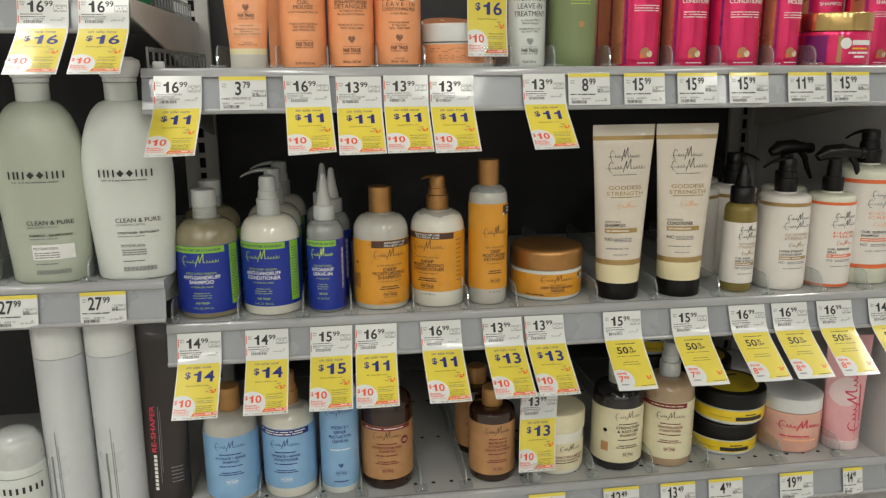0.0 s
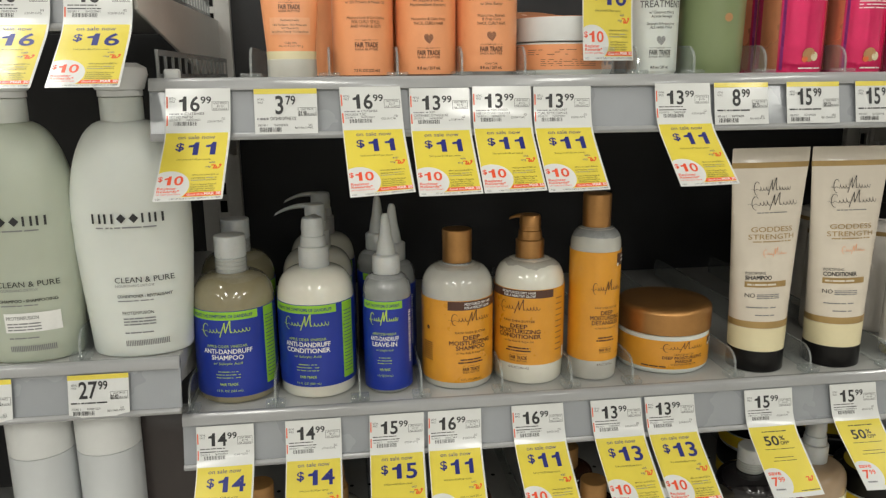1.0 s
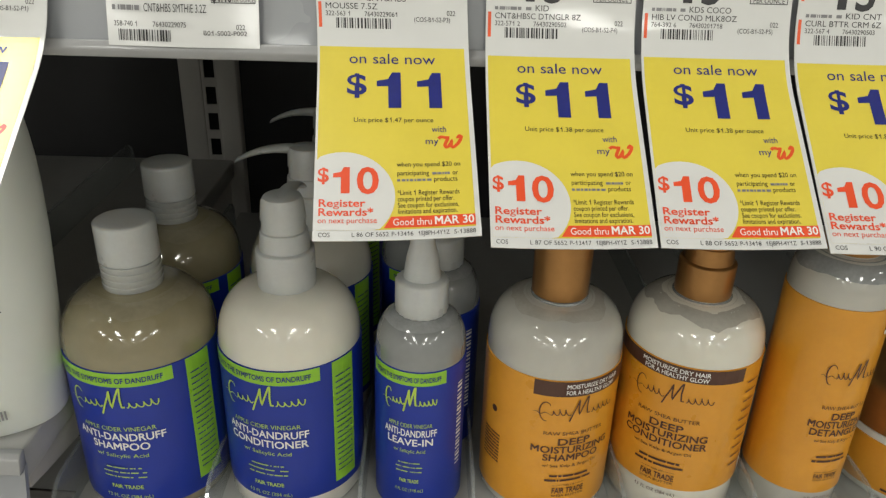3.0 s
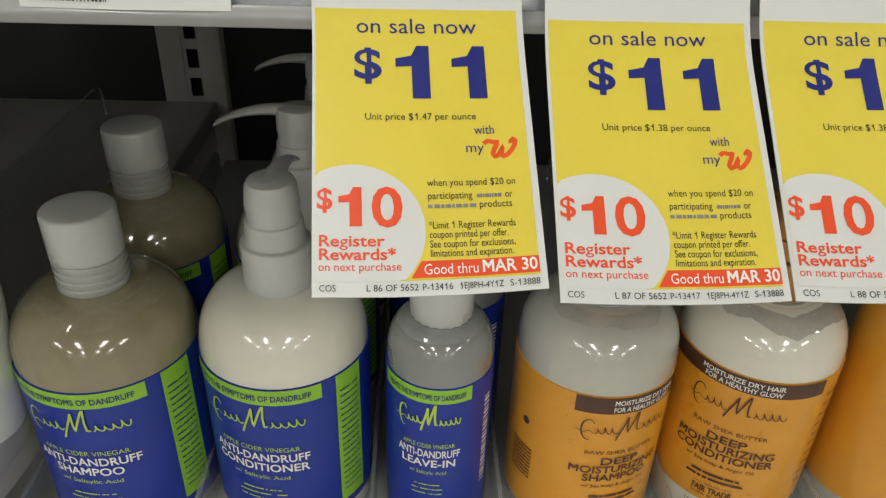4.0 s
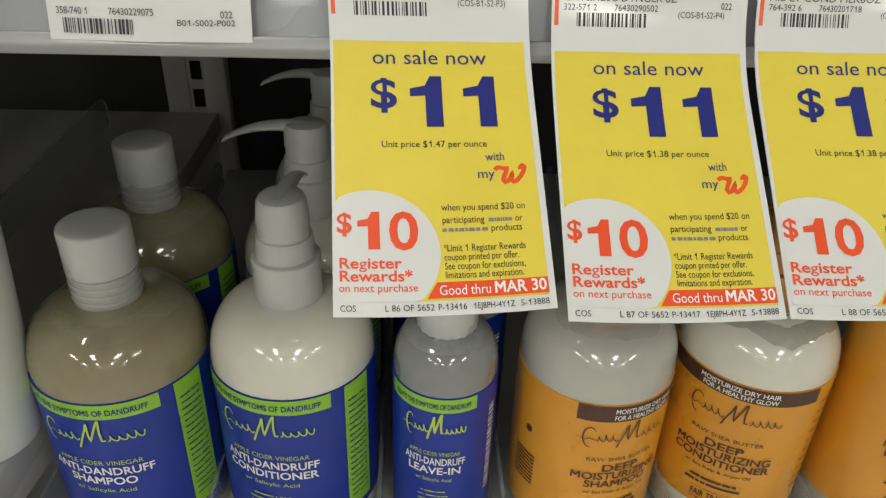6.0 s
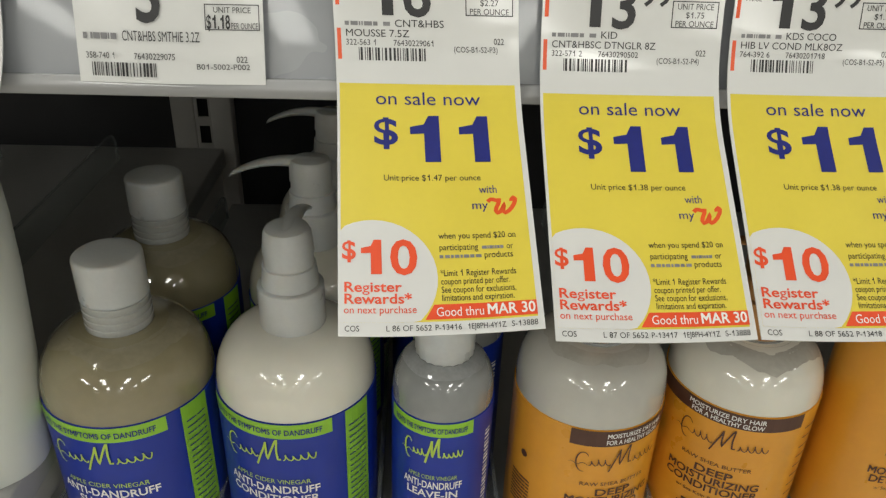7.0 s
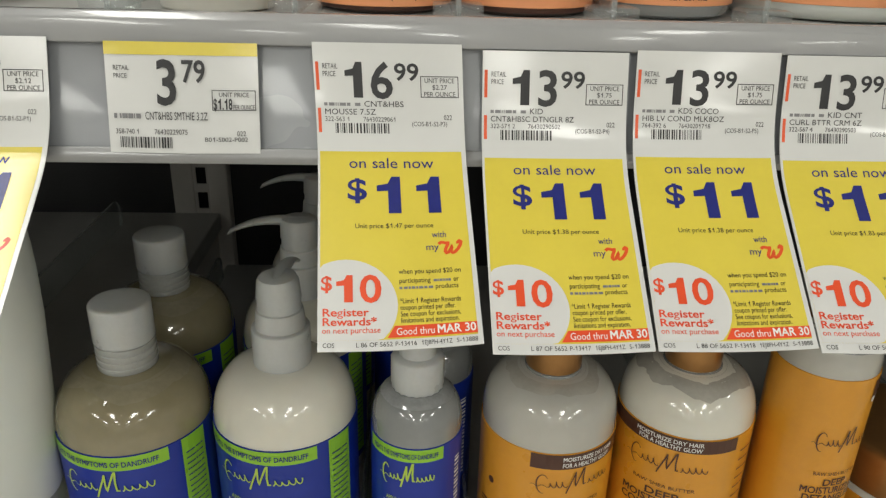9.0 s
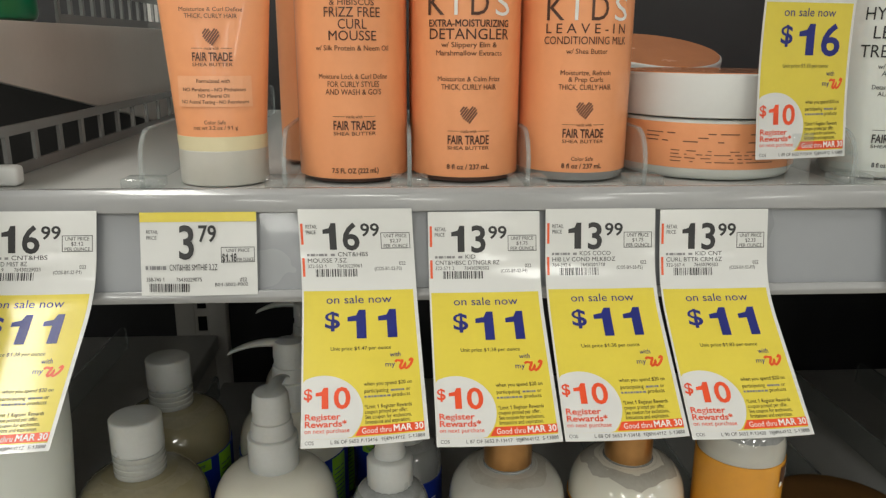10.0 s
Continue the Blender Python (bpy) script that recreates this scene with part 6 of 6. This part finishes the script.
def coral_tub(m, h=0.0530):
    j = jar(m, "white tub with a coral label and coral-topped lid", 0.0470, h, h - 0.0215, "pearl", "capwhite", "white screw lid", (0.0060, h - 0.0240, "orange"), 0.0485, "butter_tub", CO, 0.0012)
    part("lid_label", loft("lid_label", [(h - 0.0002, 0.0470, 0.0470), (h + 0.0004, 0.0470, 0.0470)], M["orangefill"], 48), j, "coral lid disc")
    sh = Sheet()
    for i in range(3):
        sh.bars("lightbrown", -0.044, 0.046, 0.0235 - 0.0020 * i, 0.0005, 26, 2)
    for i in range(4):
        sh.bars("lightbrown", -0.030, 0.024, 0.0150 - 0.0018 * i, 0.0004, 18, 2)
    heart(sh, "brown", 0.036, 0.0115, 0.0050)
    sh.bars("brown", 0.042, 0.054, 0.0105, 0.0030, 2, 2)
    put_print(sh, drum(0.0475), j)
    return j


coral_tub(on_top(0.1610, 0.9960, -4))
coral_tub(on_top(0.1780, 1.1600, 10, 0.0116) @ pose(0, 0, 0, 14))

coral_bottle(on_top(0.2430, 0.9750, -3), 0.0225, 0.0040, "pearl", "slim white leave-in treatment bottle with dark lettering", (
    ("DAILY", 88.0, 6.0, 20, False), ("HYDRATION", 79.0, 6.0, 42, False), ("LEAVE-IN", 70.0, 6.0, 33, False), ("TREATMENT", 61.0, 6.0, 42, False), ("w/ Coconut Milk &", 55.5, 2.4, 24, False), ("Acacia Senegal", 52.0, 2.4, 20, False), ("Detangle & Reduce Frizz", 45.5, 2.2, 27, False), ("ALL HAIR TYPES", 42.2, 2.2, 21, False)), ("8 fl oz / 237 mL", 6.5, 17), (19.0, 31.0, 0.0), CO, "pearl", "black")
b = bottle(on_top(0.3030, 0.9800), "sage green bottle with faint lettering", 0.0320, 0.1200, 0.1500, 0.0140, "sage", None, "green_bottle", CO, r0=0.0300)
cap_plain(b, 0.1510, 0.1750, 0.0145, M["sage"], "green cap")
sh = Sheet()
for i in range(5):
    sh.bars("limeprint", -0.012, 0.014, 0.0900 - 0.0036 * i, 0.0010, 4, 2)
sh.disc("kraft", 0.002, 0.0520, 0.0040, 2, 10)
put_print(sh, drum(0.0312), b)

PI = "magenta hair products on the upper shelf"


def magenta_bottle(m, r, words, label, foil="pinkgold"):
    b = bottle(m, label, r, 0.150, 0.172, 0.0130, "pink", None, "magenta_bottle", PI)
    part("foil_stripe", wrap("foil_stripe", r, 0.004, 0.149, M[foil], -88, -52, 0.0004), b)
    part("foil_stripe", wrap("foil_stripe", r, 0.004, 0.149, M["purple"], 58, 84, 0.0004), b)
    part("foil_stripe", wrap("foil_stripe", r, 0.004, 0.149, M["pinkgold"], 46, 52, 0.0004), b)
    part("foil_stripe", wrap("foil_stripe", r, 0.004, 0.149, M["purple"], -48, -43, 0.0004), b)
    cap_plain(b, 0.1720, 0.2020, 0.0145, M["goldlid"], "gold cap")
    sh = Sheet()
    y = 0.0850
    for s in words:
        sh.text("white", s, 0.1 * r, y, 0.0046, min(1.35, 0.16 * len(s)) * r, bold=True, layer=3)
        y -= 0.0072
    for i in range(3):
        sh.bars("white", -0.5 * r, 0.65 * r, y - 0.004 - 0.0030 * i, 0.0010, 5, 3)
    sh.disc("kraft", 0.0, 0.0180, 0.0065, 3, 16)
    sh.disc("creamlab", 0.006, 0.0165, 0.0042, 3, 14)
    sh.disc("tomato", -0.004, 0.0140, 0.0030, 3, 12)
    sh.bars("white", -0.3 * r, 0.5 * r, 0.0050, 0.0012, 3, 3)
    put_print(sh, drum(r), b)
    return b


m1 = magenta_bottle(on_top(0.3860, 0.9810, 4), 0.0315, ("SHAMPOO",), "magenta and rose-gold shampoo bottle")
magenta_bottle(on_top(0.4510, 0.9810, 2), 0.0295, ("AND DETANGLING", "CONDITIONER"), "magenta and rose-gold conditioner bottle")
mg = magenta_bottle(on_top(0.5165, 0.9830, -2), 0.0355, ("LEAVE-IN", "CONDITIONER"), "wide magenta leave-in conditioner bottle", "pink")
sh = Sheet()
sh.rect("white", -0.018, 0.0930, 0.026, 0.0990, 3)
sh.disc("white", -0.025, 0.0960, 0.0060, 3, 14)
put_print(sh, drum(0.0355), mg)
magenta_bottle(on_top(0.5810, 0.9790, 6), 0.0250, ("CURL DEFINING", "MOUSSE"), "slim magenta mousse bottle")
copy_thing(m1, on_top(0.3900, 1.0500, 12))
copy_thing(m1, on_top(0.7050, 1.0900, -8))
copy_thing(m1, on_top(0.7600, 1.0600, 5))
j = jar(on_top(0.6610, 0.9920, -2), "magenta custard jar with a shiny gold lid", 0.0490, 0.0680, 0.0450, "pink", "goldlid", "polished gold lid", (0.0040, 0.0400, "pink"), 0.0505, "custard_jar", PI, 0.002)
sh = Sheet()
sh.rect("white", 0.000, 0.0270, 0.032, 0.0330, 3)
sh.disc("white", -0.008, 0.0290, 0.0070, 3, 14)
sh.bars("waxyellow", 0.000, 0.026, 0.0215, 0.0020, 3, 3)
sh.bars("white", -0.004, 0.030, 0.0160, 0.0024, 3, 3)
sh.bars("white", 0.004, 0.022, 0.0110, 0.0024, 1, 3)
sh.rect("purple", -0.058, 0.0050, -0.030, 0.0390, 1)
sh.rect("kraft", -0.018, 0.0050, -0.012, 0.0390, 1)
put_print(sh, drum(0.0495), j)


# ---- large salon bottles beside ----
SA = "large salon bottles"


def salon_bottle(m, body, what, lines, boxed):
    b = thing("salon_bottle", m, what, "bottle", SA)
    prof = []
    for z, a in ((0.0, 0.0400), (0.0015, 0.0430), (0.005, 0.0445), (0.03, 0.0460), (0.06, 0.0485), (0.10, 0.0512), (0.125, 0.0518)):
        prof.append((z, a, a * 0.66))
    for k in range(1, 13):
        t = math.pi / 2 * k / 12
        f = math.cos(t) ** 0.95
        prof.append((0.125 + 0.088 * math.sin(t), 0.0160 + (0.0518 - 0.0160) * f, 0.0160 + (0.0342 - 0.0160) * f))
    part("body", loft("body", prof, M[body], 64, 2.1), b)
    part("neck", loft("neck", rounded(0.2115, 0.2330, 0.0182, 0.0010, 0.0010), M["pearl"]), b)
    part("cap", loft("cap", rounded(0.2335, 0.2390, 0.0190, 0.0006, 0.0006) + [(0.2395, 0.0205, 0.0205), (0.2520, 0.0245, 0.0245), (0.2580, 0.0235, 0.0235), (0.2620, 0.0160, 0.0160)], M["capwhite"]), b, "flared white cap")
    sh = Sheet()
    # brand mark: six plain blocks and lozenges
    for i in range(6):
        u = -0.0275 + 0.0104 * i
        if i in (2, 3):
            sh.poly("black", [(u, 0.1302), (u + 0.0040, 0.1260), (u + 0.0080, 0.1302), (u + 0.0040, 0.1345)], 2)
        else:
            sh.rect("black", u, 0.1260, u + 0.0018, 0.1345, 2)
            sh.rect("black", u + 0.0058, 0.1260, u + 0.0076, 0.1345, 2)
    sh.bars("grey", -0.0245, 0.0270, 0.1215, 0.0012, 7, 2)
    sh.text("black", "CLEAN & PURE", -0.0140, 0.0720, 0.0050, 0.0500, "l", layer=2)
    sh.text("grey", "NOURISHING DETOX", -0.0140, 0.0680, 0.0022, 0.0330, "l", layer=2)
    sh.text("black", lines, -0.0130, 0.0580, 0.0026, 0.0460, "l", True, layer=2)
    sh.bars("grey", -0.0130, 0.0180, 0.0545, 0.0010, 5, 2)
    if boxed:
        sh.rect("white", -0.0120, 0.0300, 0.0330, 0.0480, 1)
    sh.text("black", "PROTEINFUSION", -0.0105, 0.0420, 0.0030, 0.0270, "l", layer=2)
    for i in range(3):
        sh.bars("grey", -0.0100, 0.0180, 0.0375 - 0.0028 * i, 0.0012, 4, 2)
    sh.bars("grey", -0.0100, 0.0150, 0.0240, 0.0012, 3, 2)
    u = -0.0100
    while u < 0.0270:
        sh.rect("grey", u, 0.0120, u + 0.0008, 0.0175, 2)
        u += 0.0015
    sh.lay(oval([(z, a + 0.0007, bb + 0.0007) for z, a, bb in prof], 2.1), b, {"black": "dark_print"})
    return b


n1 = salon_bottle(pose(-0.3390, 0.9790, NEX + 0.0006, 0, 0, 2), "pearl_green", "large pale green shampoo bottle on the shelf", "SHAMPOO - SHAMPOOING", True)
n2 = salon_bottle(pose(-0.2415, 0.9790, NEX + 0.0006, 0, 0, 3), "pearl", "large pearl white conditioner bottle on the shelf", "CONDITIONER - REVITALISANT", False)
copy_thing(n1, pose(-0.4455, 0.9820, NEX + 0.0006, 0, 0, -4))


def tall_spray(m, what):
    b = thing("spray_can", m, what, "bottle", SA)
    part("body", loft("body", rounded(0.0, 0.255, 0.0300, 0.0025, 0.0006), M["palegrey"], 56), b)
    part("cap", loft("cap", rounded(0.2555, 0.300, 0.0299, 0.0005, 0.003), M["capwhite"], 56), b, "white cap")
    sh = Sheet()
    sh.rect("grey", -0.0085, 0.040, -0.0055, 0.125, 2)
    sh.bars("grey", 0.0005, 0.0015, 0.050, 0.110, 1, 2)
    sh.bars("grey", 0.0030, 0.0038, 0.060, 0.080, 1, 2)
    put_print(sh, drum(0.0300), b)
    return b


t1 = tall_spray(pose(-0.3500, 0.9900, LL + 0.0006, 0, 0, -16), "tall white salon spray bottle on the lower shelf")
copy_thing(t1, pose(-0.2875, 0.9900, LL + 0.0006, 0, 0, -8))
sh = Sheet()
for i in range(9):
    sh.rect("white", -0.0115, 0.060 + 0.0056 * i, -0.0072, 0.0642 + 0.0056 * i, 2)
sh.text("rose", "RE-SHAPER", -0.0072, 0.112, 0.0062, 0.064, "l", True, turn=True)
sh.rect("grey", -0.0030, 0.070, -0.0022, 0.175, 2)
sh.rect("grey", -0.0006, 0.085, 0.0000, 0.170, 2)
for i in range(5):
    sh.bars("grey", 0.010, 0.024, 0.070 + 0.0050 * i, 0.0012, 3, 2)
flat_tube(pose(-0.2330, 0.9950, LL + 0.0006, 0, 0, -4), "dark brown styling tube standing on its cap", 0.0285, 0.0340, 0.0230, 0.2850, 0.0300, "darkbrown", "blackcap", (), sh, 0.012, SA, "black cap")
b = thing("treatment_bottle", pose(-0.4080, 0.9720, LL + 0.0006, 0, 0, 10), "white treatment bottle with a domed clear cap", "bottle", SA)
part("body", loft("body", rounded(0.0, 0.122, 0.0320, 0.003, 0.004), M["pearl"], 56), b)
part("cap", loft("cap", [(0.1215, 0.0315, 0.0315), (0.140, 0.0310, 0.0310), (0.152, 0.0280, 0.0280), (0.160, 0.0210, 0.0210), (0.164, 0.0100, 0.0100)], M["frost"], 56), b, "domed clear cap")
sh = Sheet()
sh.rect("grey", -0.034, 0.1085, 0.034, 0.1095, 2)
for i in range(7):
    sh.rect("black", -0.016 + 0.0075 * i, 0.088, -0.0130 + 0.0075 * i, 0.0965, 2)
put_print(sh, drum(0.0320), b)
b = bottle(pose(-0.2475, 1.0600, UL - 0.0094), "green bottle standing far back on the shelf", 0.0330, 0.130, 0.155, 0.0140, "green", None, "green_bottle", SA)
cap_plain(b, 0.1560, 0.1800, 0.0150, M["capwhite"], "white cap")
